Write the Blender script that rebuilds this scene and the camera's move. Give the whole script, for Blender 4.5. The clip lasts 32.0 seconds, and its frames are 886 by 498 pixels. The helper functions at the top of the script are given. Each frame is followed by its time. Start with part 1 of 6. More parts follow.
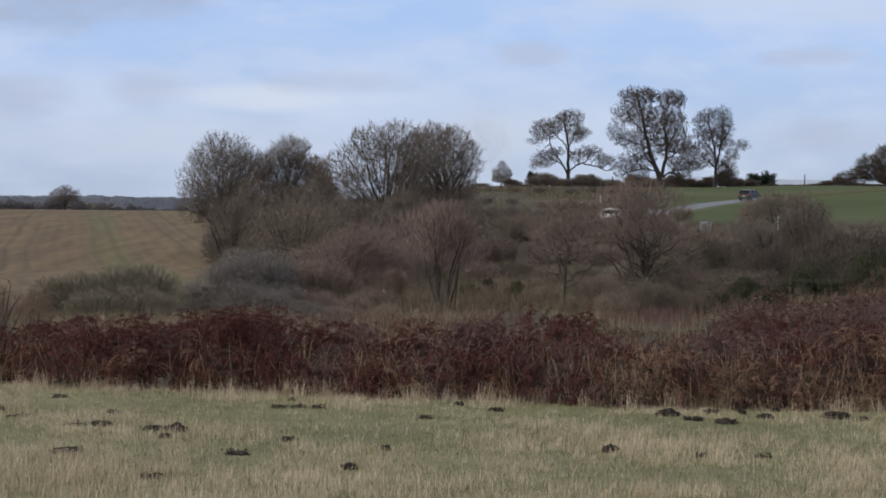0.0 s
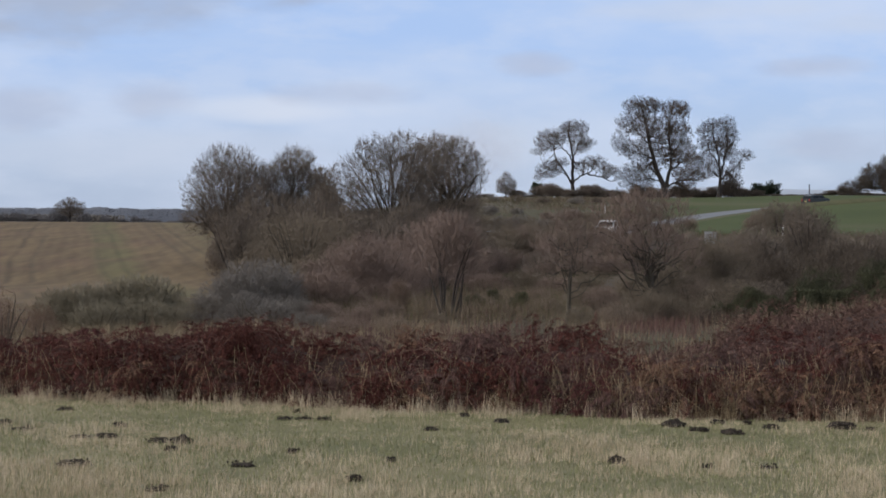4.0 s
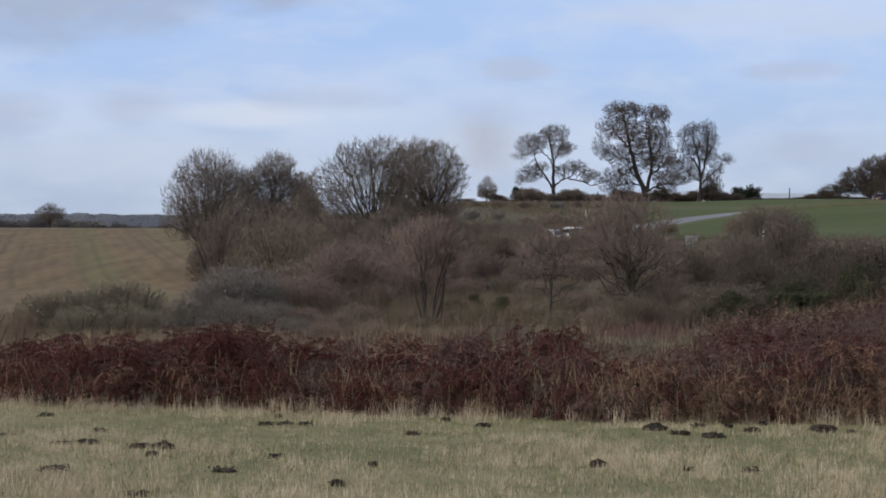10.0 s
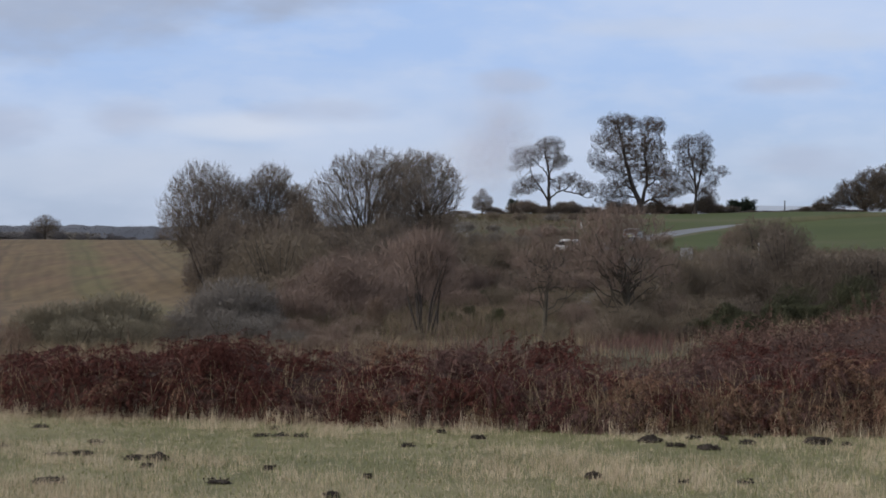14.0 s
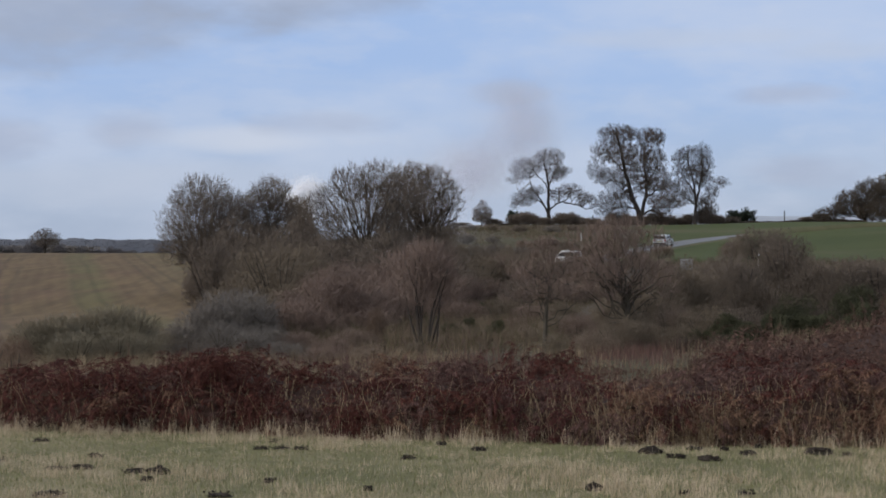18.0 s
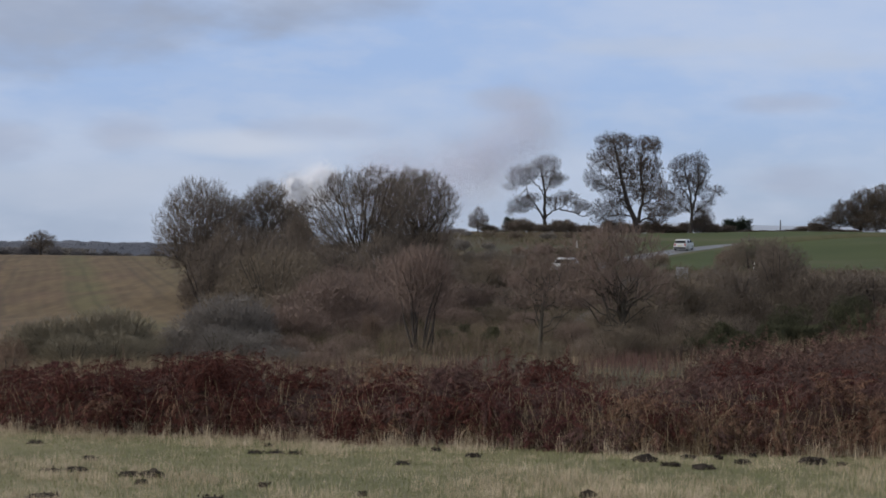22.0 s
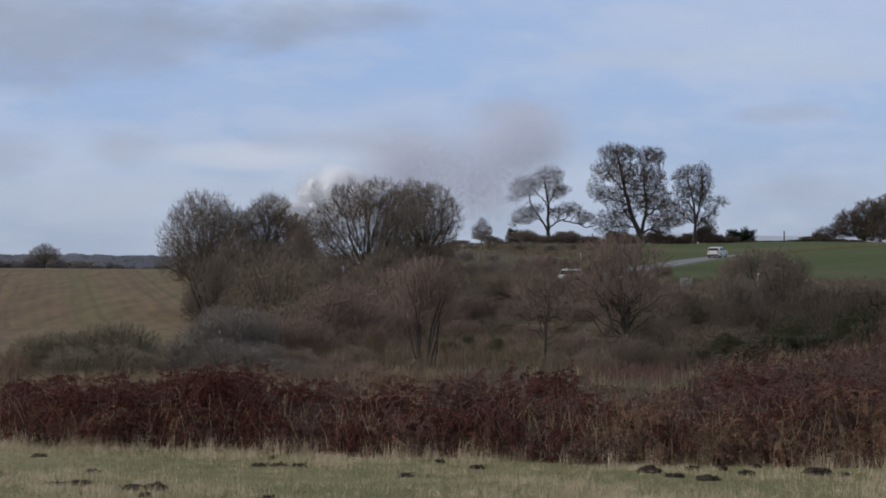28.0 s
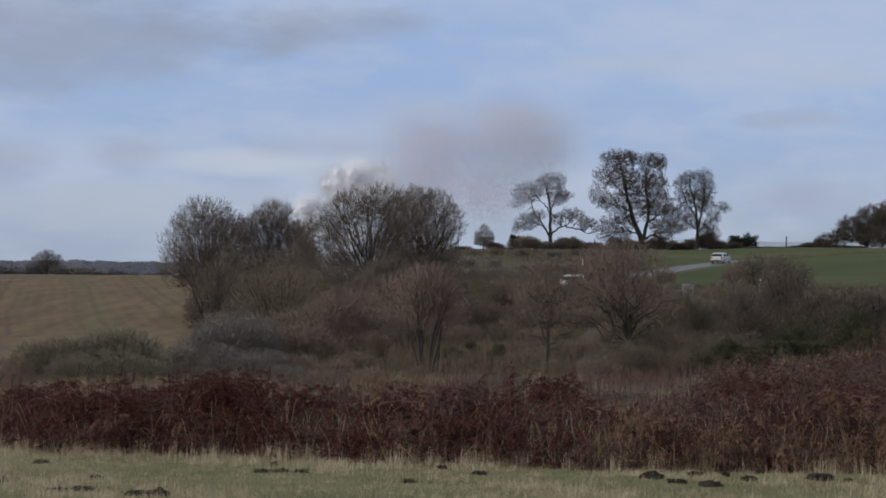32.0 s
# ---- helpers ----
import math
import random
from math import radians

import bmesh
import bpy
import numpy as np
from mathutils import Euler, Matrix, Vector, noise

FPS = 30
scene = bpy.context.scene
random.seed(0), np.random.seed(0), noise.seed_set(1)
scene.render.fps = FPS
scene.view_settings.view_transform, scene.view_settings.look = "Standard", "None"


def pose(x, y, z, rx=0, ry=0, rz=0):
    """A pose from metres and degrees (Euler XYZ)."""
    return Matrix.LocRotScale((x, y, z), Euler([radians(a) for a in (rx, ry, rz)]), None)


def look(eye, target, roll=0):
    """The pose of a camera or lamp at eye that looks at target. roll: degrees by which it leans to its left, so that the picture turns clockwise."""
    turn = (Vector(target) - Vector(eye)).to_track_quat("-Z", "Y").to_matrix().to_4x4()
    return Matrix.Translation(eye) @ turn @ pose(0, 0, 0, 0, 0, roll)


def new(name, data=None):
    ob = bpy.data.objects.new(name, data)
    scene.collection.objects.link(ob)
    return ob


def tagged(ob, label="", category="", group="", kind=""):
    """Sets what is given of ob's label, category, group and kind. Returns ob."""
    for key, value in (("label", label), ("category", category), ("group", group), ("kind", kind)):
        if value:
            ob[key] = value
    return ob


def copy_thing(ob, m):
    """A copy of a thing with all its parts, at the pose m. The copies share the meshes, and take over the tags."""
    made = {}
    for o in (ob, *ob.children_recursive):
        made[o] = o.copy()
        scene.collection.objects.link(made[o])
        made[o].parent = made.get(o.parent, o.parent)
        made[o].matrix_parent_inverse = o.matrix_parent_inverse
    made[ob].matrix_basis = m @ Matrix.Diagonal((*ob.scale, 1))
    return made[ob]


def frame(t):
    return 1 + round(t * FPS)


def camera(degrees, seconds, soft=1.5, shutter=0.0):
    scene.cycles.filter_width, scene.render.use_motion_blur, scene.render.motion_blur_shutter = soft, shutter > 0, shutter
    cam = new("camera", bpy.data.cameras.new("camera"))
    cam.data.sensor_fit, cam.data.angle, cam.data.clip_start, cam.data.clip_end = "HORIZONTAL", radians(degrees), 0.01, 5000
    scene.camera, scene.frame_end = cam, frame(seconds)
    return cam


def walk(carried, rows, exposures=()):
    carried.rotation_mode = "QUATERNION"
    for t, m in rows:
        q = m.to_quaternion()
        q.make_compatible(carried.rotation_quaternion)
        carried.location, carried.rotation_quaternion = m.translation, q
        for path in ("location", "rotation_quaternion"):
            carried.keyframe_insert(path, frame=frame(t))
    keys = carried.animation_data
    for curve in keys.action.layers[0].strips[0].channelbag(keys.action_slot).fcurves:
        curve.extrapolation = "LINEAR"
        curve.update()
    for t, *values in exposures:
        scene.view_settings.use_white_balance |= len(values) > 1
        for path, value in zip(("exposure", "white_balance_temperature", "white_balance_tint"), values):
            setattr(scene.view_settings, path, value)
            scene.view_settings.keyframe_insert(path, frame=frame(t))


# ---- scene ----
cam = camera(25, 32.0, soft=1.75)
PATH = [
    (0, pose(-0.0001, 0, 1.6493, 88.6445, -0.5533, -0.0573)),
    (0.5, pose(-0.0032, 0, 1.6551, 88.7111, -0.5727, -0.1367)),
    (1, pose(-0.0018, 0, 1.6538, 88.8672, -0.5695, -0.1148)),
    (1.5, pose(-0.0022, 0, 1.6522, 88.9725, -0.5980, -0.0574)),
    (2, pose(-0.0038, 0, 1.6501, 89.0321, -0.5564, -0.0344)),
    (2.5, pose(-0.0019, 0, 1.6496, 89.0198, -0.4430, 0.0108)),
    (3, pose(-0.0007, 0, 1.6466, 88.9790, -0.3477, 0.0538)),
    (3.5, pose(-0.0045, 0, 1.6538, 88.9758, -0.4003, 0.0866)),
    (5.5, pose(0.0002, 0, 1.6498, 88.8782, -0.0734, -0.0013)),
    (6, pose(-0.0000, 0, 1.6500, 88.9308, 0.0000, 0.0000)),
    (6.5, pose(0.0003, 0, 1.6482, 88.9712, 0.0017, -0.0484)),
    (7, pose(-0.0006, 0, 1.6487, 88.8431, 0.0333, -0.1738)),
    (7.5, pose(-0.0025, 0, 1.6507, 88.8580, 0.0024, -0.2909)),
    (8, pose(-0.0035, 0, 1.6486, 88.8623, -0.0625, -0.4140)),
    (8.5, pose(-0.0019, 0, 1.6528, 88.9399, -0.1967, -0.4419)),
    (9, pose(-0.0066, 0, 1.6514, 88.9595, -0.2469, -0.4797)),
    (9.5, pose(-0.0049, 0, 1.6506, 89.0314, -0.1668, -0.4855)),
    (10, pose(-0.0035, 0, 1.6497, 89.0961, -0.2004, -0.4744)),
    (10.5, pose(-0.0029, 0, 1.6499, 89.1872, -0.2406, -0.4672)),
    (11, pose(-0.0010, 0, 1.6467, 89.2257, -0.2800, -0.4605)),
    (11.5, pose(0.0000, 0, 1.6482, 89.2465, -0.2750, -0.4438)),
    (12, pose(0.0008, 0, 1.6511, 89.2851, -0.1577, -0.4085)),
    (12.5, pose(-0.0040, 0, 1.6466, 89.3420, -0.1348, -0.3846)),
    (13, pose(-0.0031, 0, 1.6504, 89.3702, -0.1054, -0.4344)),
    (13.5, pose(-0.0048, 0, 1.6507, 89.4120, -0.1737, -0.5317)),
    (14, pose(-0.0024, 0, 1.6458, 89.4462, -0.2649, -0.6050)),
    (14.5, pose(-0.0011, 0, 1.6483, 89.5073, -0.2959, -0.6848)),
    (16.5, pose(-0.0046, 0, 1.6492, 89.6973, -0.2666, -0.5721)),
    (17, pose(-0.0026, 0, 1.6496, 89.6936, -0.2043, -0.5779)),
    (17.5, pose(0.0047, 0, 1.6515, 89.7310, -0.0954, -0.6083)),
    (18, pose(0.0019, 0, 1.6469, 89.7855, -0.0163, -0.6082)),
    (18.5, pose(0.0007, 0, 1.6499, 89.7956, -0.0701, -0.5864)),
    (19, pose(0.0024, 0, 1.6479, 89.8291, -0.1589, -0.5853)),
    (19.5, pose(0.0033, 0, 1.6488, 89.8773, -0.2190, -0.6035)),
    (20, pose(0.0010, 0, 1.6470, 89.9603, -0.2772, -0.6350)),
    (20.5, pose(-0.0026, 0, 1.6490, 90.0052, -0.4655, -0.6535)),
    (21, pose(-0.0069, 0, 1.6500, 90.0078, -0.5965, -0.6832)),
    (21.5, pose(-0.0079, 0, 1.6490, 89.9909, -0.6361, -0.7287)),
    (22, pose(-0.0064, 0, 1.6474, 89.9556, -0.5899, -0.7295)),
    (22.5, pose(-0.0040, 0, 1.6473, 90.0220, -0.5591, -0.7266)),
    (23, pose(-0.0029, 0, 1.6478, 90.0578, -0.5028, -0.7535)),
    (23.5, pose(-0.0030, 0, 1.6465, 90.0609, -0.4826, -0.7480)),
    (24, pose(-0.0027, 0, 1.6498, 90.0425, -0.3841, -0.7219)),
    (24.5, pose(-0.0010, 0, 1.6503, 90.0288, -0.2814, -0.7272)),
    (25, pose(0.0000, 0, 1.6489, 90.0467, -0.2995, -0.6628)),
    (25.5, pose(0.0043, 0, 1.6487, 90.0820, -0.1751, -0.6756)),
    (27.5, pose(-0.0001, 0, 1.6489, 90.2381, -0.2658, -0.6534)),
    (28, pose(-0.0011, 0, 1.6486, 90.2902, -0.3590, -0.6229)),
    (28.5, pose(-0.0025, 0, 1.6478, 90.3727, -0.4943, -0.6025)),
    (29, pose(-0.0041, 0, 1.6464, 90.3980, -0.5616, -0.6099)),
    (29.5, pose(-0.0024, 0, 1.6490, 90.4069, -0.6067, -0.5920)),
    (30, pose(-0.0050, 0, 1.6491, 90.4400, -0.5685, -0.5553)),
    (30.5, pose(-0.0019, 0, 1.6482, 90.4456, -0.5698, -0.5383)),
    (31, pose(-0.0031, 0, 1.6487, 90.4463, -0.5579, -0.5101)),
    (31.5, pose(-0.0006, 0, 1.6490, 90.4377, -0.4418, -0.5322)),
    (32, pose(-0.0014, 0, 1.6461, 90.4630, -0.3362, -0.5629)),
]
walk(cam, PATH, exposures=[(0, 0.0), (6, -0.0), (13, -0.05), (19, -0.2), (23, -0.25), (28, -0.31), (32, -0.38)])


# ---- small tools ----
def nd(nt, kind, *ins, **props):
    """A shader node; sockets given are linked, values are set."""
    n = nt.nodes.new(kind)
    for k, v in props.items():
        if k == "op":
            n.operation = v
        elif k == "blend":
            n.blend_type = v
        elif k == "dt":
            n.data_type = v
    for i, v in enumerate(ins):
        if v is None:
            continue
        if isinstance(v, bpy.types.NodeSocket):
            nt.links.new(v, n.inputs[i])
        else:
            n.inputs[i].default_value = v
    return n


def mth(nt, op, a, b=0.0, c=0.0):
    return nd(nt, "ShaderNodeMath", a, b, c, op=op).outputs[0]


def mixc(nt, f, a, b):
    n = nt.nodes.new("ShaderNodeMix")
    n.data_type = "RGBA"
    for key, v in ((0, f), (6, a), (7, b)):
        if isinstance(v, bpy.types.NodeSocket):
            nt.links.new(v, n.inputs[key])
        else:
            n.inputs[key].default_value = (*v, 1) if key else v
    return n.outputs[2]


def nz(nt, vec, scale, detail=4.0, rough=0.55):
    n = nt.nodes.new("ShaderNodeTexNoise")
    nt.links.new(vec, n.inputs["Vector"])
    n.inputs["Scale"].default_value, n.inputs["Detail"].default_value, n.inputs["Roughness"].default_value = scale, detail, rough
    return n.outputs[0]


def ramp(nt, f, lo, hi):
    n = nt.nodes.new("ShaderNodeMapRange")
    n.interpolation_type = "SMOOTHSTEP"
    nt.links.new(f, n.inputs[0])
    n.inputs[1].default_value, n.inputs[2].default_value = lo, hi
    return n.outputs[0]


# ---- sky and sun ----
SUN_EL, SUN_AZ = radians(21), radians(252)
world = bpy.data.worlds.new("sky")
scene.world = world
world.use_nodes = True
wt = world.node_tree
wt.nodes.clear()
sky = wt.nodes.new("ShaderNodeTexSky")
sky.sky_type, sky.sun_disc, sky.sun_elevation, sky.sun_rotation = "NISHITA", False, SUN_EL, SUN_AZ
sky.altitude, sky.air_density, sky.dust_density, sky.ozone_density = 100, 1.0, 0.6, 2.0
wdir = wt.nodes.new("ShaderNodeTexCoord").outputs["Generated"]
sep = nd(wt, "ShaderNodeSeparateXYZ", wdir)
dx, dy, dz = sep.outputs
flat = mth(wt, "SQRT", mth(wt, "ADD", mth(wt, "MULTIPLY", dx, dx), mth(wt, "MULTIPLY", dy, dy)))
az = mth(wt, "ARCTAN2", dx, dy)
el = mth(wt, "ARCTAN2", dz, flat)
cloud_at = nd(wt, "ShaderNodeCombineXYZ", mth(wt, "MULTIPLY", az, 1.0), mth(wt, "MULTIPLY", el, 2.6), 0.37).outputs[0]


def cloud(cx, cy, wx, wy):
    """A soft cloud at azimuth cx and elevation cy, ragged at its rim (radians)."""
    u = mth(wt, "DIVIDE", mth(wt, "SUBTRACT", az, cx), wx)
    v = mth(wt, "DIVIDE", mth(wt, "SUBTRACT", el, cy), wy)
    d = mth(wt, "ADD", mth(wt, "MULTIPLY", u, u), mth(wt, "MULTIPLY", v, v))
    d = mth(wt, "ADD", d, mth(wt, "MULTIPLY", mth(wt, "SUBTRACT", nz(wt, cloud_at, 18.0, 5, 0.5), 0.5), 3.0))
    return ramp(wt, mth(wt, "SUBTRACT", 1.3, d), 0.0, 1.6)


blue = mixc(wt, ramp(wt, el, 0.0, 0.09), (0.455, 0.568, 0.79), (0.435, 0.605, 0.985))
nish = nd(wt, "ShaderNodeVectorMath", sky.outputs[0], (0.1, 0.1, 0.1), op="MULTIPLY").outputs[0]
clear = mixc(wt, 0.8, nish, blue)
veil = ramp(wt, nz(wt, cloud_at, 9.0, 5, 0.5), 0.36, 0.70)
col = mixc(wt, mth(wt, "MULTIPLY", veil, 0.48), clear, (0.67, 0.74, 0.89))
mottle = ramp(wt, nz(wt, cloud_at, 26.0, 6, 0.55), 0.40, 0.68)
col = mixc(wt, mth(wt, "MULTIPLY", mottle, 0.28), col, (0.64, 0.71, 0.86))
streak = ramp(wt, nz(wt, nd(wt, "ShaderNodeVectorMath", cloud_at, (7.0, 30.0, 1.0), op="MULTIPLY").outputs[0], 1.0, 5), 0.52, 0.74)
col = mixc(wt, mth(wt, "MULTIPLY", streak, 0.14), col, (0.60, 0.68, 0.82))
# pale bank low in the sky, then darker heaps before it
col = mixc(wt, mth(wt, "MULTIPLY", cloud(-0.08, 0.051, 0.075, 0.007), 0.65), col, (0.70, 0.75, 0.86))
col = mixc(wt, mth(wt, "MULTIPLY", cloud(-0.17, 0.028, 0.11, 0.014), 0.6), col, (0.57, 0.64, 0.78))
col = mixc(wt, mth(wt, "MULTIPLY", cloud(0.03, 0.036, 0.06, 0.012), 0.5), col, (0.62, 0.68, 0.80))
GREY = (0.385, 0.43, 0.54)
for c in ((-0.19, 0.113, 0.12, 0.030), (-0.07, 0.118, 0.07, 0.014), (-0.31, 0.105, 0.09, 0.03)):
    col = mixc(wt, mth(wt, "MULTIPLY", cloud(*c), 0.68), col, GREY)
for c in ((-0.205, 0.049, 0.030, 0.011), (-0.145, 0.055, 0.024, 0.011), (0.042, 0.074, 0.020, 0.007), (0.175, 0.072, 0.03, 0.006),
          (-0.05, 0.058, 0.035, 0.008), (0.195, 0.034, 0.03, 0.010)):
    col = mixc(wt, mth(wt, "MULTIPLY", cloud(*c), 0.6), col, (0.47, 0.52, 0.66))
for c in ((0.205, 0.094, 0.04, 0.006), (0.14, 0.10, 0.09, 0.006)):
    col = mixc(wt, mth(wt, "MULTIPLY", cloud(*c), 0.5), col, (0.58, 0.65, 0.79))
# above the view the broken cloud closes to a pale deck
deck = mixc(wt, nz(wt, wdir, 3.0, 5), (0.47, 0.48, 0.51), (0.60, 0.61, 0.64))
col = mixc(wt, ramp(wt, el, 0.16, 0.5), col, deck)
bg = nd(wt, "ShaderNodeBackground", col, 1.0)
wt.links.new(bg.outputs[0], nd(wt, "ShaderNodeOutputWorld").inputs[0])

sun_data = bpy.data.lights.new("sun", "SUN")
sun_data.energy, sun_data.angle, sun_data.color = 2.2, radians(24), (1.0, 0.965, 0.925)
sun = new("sun", sun_data)
sun.matrix_world = look((60 * math.sin(SUN_AZ), 60 * math.cos(SUN_AZ), 60 * math.tan(SUN_EL)), (0, 0, 0))


# ---- materials ----
def material(name, a, b, scale, rough=0.9, fine=6.0, bump=0.0, vary=0.0, island=0.0, third=None, spec=0.3, coords="Object"):
    """Two colours mixed by broad and fine noise, at real-world size; vary and island spread the value from thing to thing."""
    m = bpy.data.materials.new(name)
    m.use_nodes = True
    nt = m.node_tree
    bsdf = nt.nodes["Principled BSDF"]
    if coords == "World":
        at = nt.nodes.new("ShaderNodeNewGeometry").outputs["Position"]
    else:
        at = nt.nodes.new("ShaderNodeTexCoord").outputs["Object"]
    broad = ramp(nt, nz(nt, at, scale, 3), 0.35, 0.65)
    grain = nz(nt, at, scale * fine, 5, 0.65)
    f = mth(nt, "ADD", mth(nt, "MULTIPLY", broad, 0.6), mth(nt, "MULTIPLY", grain, 0.4))
    c = mixc(nt, f, a, b)
    if third:
        c = mixc(nt, ramp(nt, nz(nt, at, scale * 0.37, 4), 0.5, 0.68), c, third)
    if vary or island:
        v = mth(nt, "ADD", 1.0 - vary / 2 - island / 2, 0.0)
        if vary:
            v = mth(nt, "ADD", v, mth(nt, "MULTIPLY", nt.nodes.new("ShaderNodeObjectInfo").outputs["Random"], vary))
        if island:
            v = mth(nt, "ADD", v, mth(nt, "MULTIPLY", nt.nodes.new("ShaderNodeNewGeometry").outputs["Random Per Island"], island))
        h = nt.nodes.new("ShaderNodeHueSaturation")
        nt.links.new(v, h.inputs["Value"])
        nt.links.new(c, h.inputs["Color"])
        c = h.outputs[0]
    nt.links.new(c, bsdf.inputs["Base Color"])
    bsdf.inputs["Roughness"].default_value = rough
    bsdf.inputs["Specular IOR Level"].default_value = spec
    if bump:
        bp = nt.nodes.new("ShaderNodeBump")
        bp.inputs["Strength"].default_value, bp.inputs["Distance"].default_value = 0.8, bump
        nt.links.new(grain, bp.inputs["Height"])
        nt.links.new(bp.outputs[0], bsdf.inputs["Normal"])
    return m


M = {}
M["turf"] = material("turf", (0.13, 0.13, 0.06), (0.21, 0.19, 0.10), 0.6, bump=0.03, third=(0.27, 0.235, 0.14), coords="World")
M["heath"] = material("heath", (0.062, 0.054, 0.030), (0.100, 0.084, 0.050), 0.08, fine=14, bump=0.15, third=(0.078, 0.072, 0.036), coords="World")
M["green_blade"] = material("green_blade", (0.165, 0.182, 0.080), (0.265, 0.258, 0.130), 0.9, island=0.6, coords="World")
M["straw_blade"] = material("straw_blade", (0.472, 0.376, 0.258), (0.636, 0.522, 0.379), 0.9, island=0.35, coords="World")
M["bracken"] = material("bracken", (0.07, 0.022, 0.017), (0.116, 0.04, 0.029), 0.9, island=1.0, third=(0.105, 0.038, 0.034), coords="World")
M["bracken_faded"] = material("bracken_faded", (0.096, 0.052, 0.045), (0.154, 0.089, 0.074), 0.9, island=0.9, third=(0.13, 0.07, 0.065), coords="World")
M["bracken_rust"] = material("bracken_rust", (0.093, 0.052, 0.042), (0.148, 0.087, 0.067), 0.9, island=0.9, coords="World")
M["bracken_tan"] = material("bracken_tan", (0.16, 0.089, 0.06), (0.233, 0.137, 0.089), 0.9, island=0.8, coords="World")
M["tuft_blade"] = material("tuft_blade", (0.22, 0.155, 0.090), (0.36, 0.26, 0.155), 1.5, island=0.8, coords="World")
M["heath_blade"] = material("heath_blade", (0.188, 0.142, 0.092), (0.294, 0.227, 0.151), 0.7, island=0.8, coords="World")
M["stem_red"] = material("stem_red", (0.089, 0.047, 0.039), (0.153, 0.089, 0.070), 2.0, island=1.0, coords="World")
# brown litter, its colour deepened to give shade in the bracken's hollows
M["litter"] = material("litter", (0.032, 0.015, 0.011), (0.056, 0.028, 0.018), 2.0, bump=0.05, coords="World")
M["stalk"] = material("stalk", (0.256, 0.188, 0.112), (0.352, 0.272, 0.176), 3, island=0.5, coords="World")
M["soil"] = material("soil", (0.024, 0.018, 0.014), (0.056, 0.043, 0.033), 9, bump=0.02, vary=0.3)
M["bark"] = material("bark", (0.06, 0.05, 0.038), (0.12, 0.10, 0.075), 1.2, bump=0.03, vary=0.2)
M["bark_dark"] = material("bark_dark", (0.035, 0.029, 0.026), (0.075, 0.06, 0.05), 1.0, bump=0.03, vary=0.2)
M["twig_olive"] = material("twig_olive", (0.148, 0.118, 0.088), (0.219, 0.175, 0.129), 0.3, vary=0.16, island=0.3)
M["twig_red"] = material("twig_red", (0.186, 0.135, 0.112), (0.273, 0.2, 0.164), 0.3, vary=0.16, island=0.3)
M["twig_grey"] = material("twig_grey", (0.165, 0.147, 0.131), (0.24, 0.213, 0.188), 0.3, vary=0.16, island=0.3)
M["twig_dome"] = material("twig_dome", (0.137, 0.11, 0.089), (0.22, 0.177, 0.142), 0.3, vary=0.16, island=0.4)
M["twig_oak"] = material("twig_oak", (0.082, 0.066, 0.058), (0.128, 0.105, 0.092), 0.3, vary=0.2, island=0.4)
# bluish haze painted in, for the underwood of the far belt
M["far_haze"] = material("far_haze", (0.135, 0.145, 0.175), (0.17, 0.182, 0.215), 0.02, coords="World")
M["twig_thorn"] = material("twig_thorn", (0.083, 0.065, 0.05), (0.129, 0.102, 0.078), 0.3, vary=0.2, island=0.35)
M["twig_green"] = material("twig_green", (0.195, 0.168, 0.12), (0.275, 0.237, 0.17), 0.3, vary=0.16, island=0.2)
# darker copies of the olive and red twigs: thicket self-shade painted in
M["brush_olive_shaded"] = material("brush_olive_shaded", (0.122, 0.095, 0.066), (0.184, 0.143, 0.098), 0.3, island=0.25, coords="World")
M["brush_red_shaded"] = material("brush_red_shaded", (0.131, 0.095, 0.074), (0.196, 0.143, 0.109), 0.3, island=0.25, coords="World")
# crest scrub twigs, paler and greyer by haze painted into the colour
M["twig_hazed"] = material("twig_hazed", (0.150, 0.140, 0.142), (0.205, 0.192, 0.195), 0.3, vary=0.2, island=0.3)
M["sward"] = material("sward", (0.065, 0.064, 0.025), (0.107, 0.097, 0.041), 0.3, island=0.3, coords="World")
M["twig_pale"] = material("twig_pale", (0.211, 0.162, 0.125), (0.312, 0.24, 0.185), 0.3, vary=0.16, island=0.3)
M["twig_rust"] = material("twig_rust", (0.15, 0.102, 0.074), (0.225, 0.158, 0.115), 0.5, vary=0.3, island=0.5)
M["oak_leaf"] = material("oak_leaf", (0.125, 0.072, 0.042), (0.20, 0.12, 0.07), 0.4, island=0.8)
M["gorse"] = material("gorse", (0.066, 0.07, 0.04), (0.11, 0.11, 0.062), 0.8, vary=0.3, island=0.6)
M["pine"] = material("pine", (0.022, 0.034, 0.022), (0.045, 0.06, 0.036), 0.6, vary=0.3, island=0.6)
# distance haze painted into the hills' base colour
M["hazed_hill"] = material("hazed_hill", (0.42, 0.47, 0.55), (0.48, 0.52, 0.60), 0.004, coords="World")
# woodland twigs lightened and blued to carry the haze of distance
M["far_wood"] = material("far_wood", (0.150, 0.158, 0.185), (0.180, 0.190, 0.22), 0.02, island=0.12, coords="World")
M["pasture"] = material("pasture", (0.048, 0.068, 0.013), (0.069, 0.086, 0.02), 0.05, fine=20, bump=0.04, third=(0.095, 0.092, 0.038), coords="World")
M["asphalt"] = material("asphalt", (0.085, 0.086, 0.087), (0.13, 0.131, 0.132), 0.3, rough=0.45, fine=30, coords="World", spec=0.5)
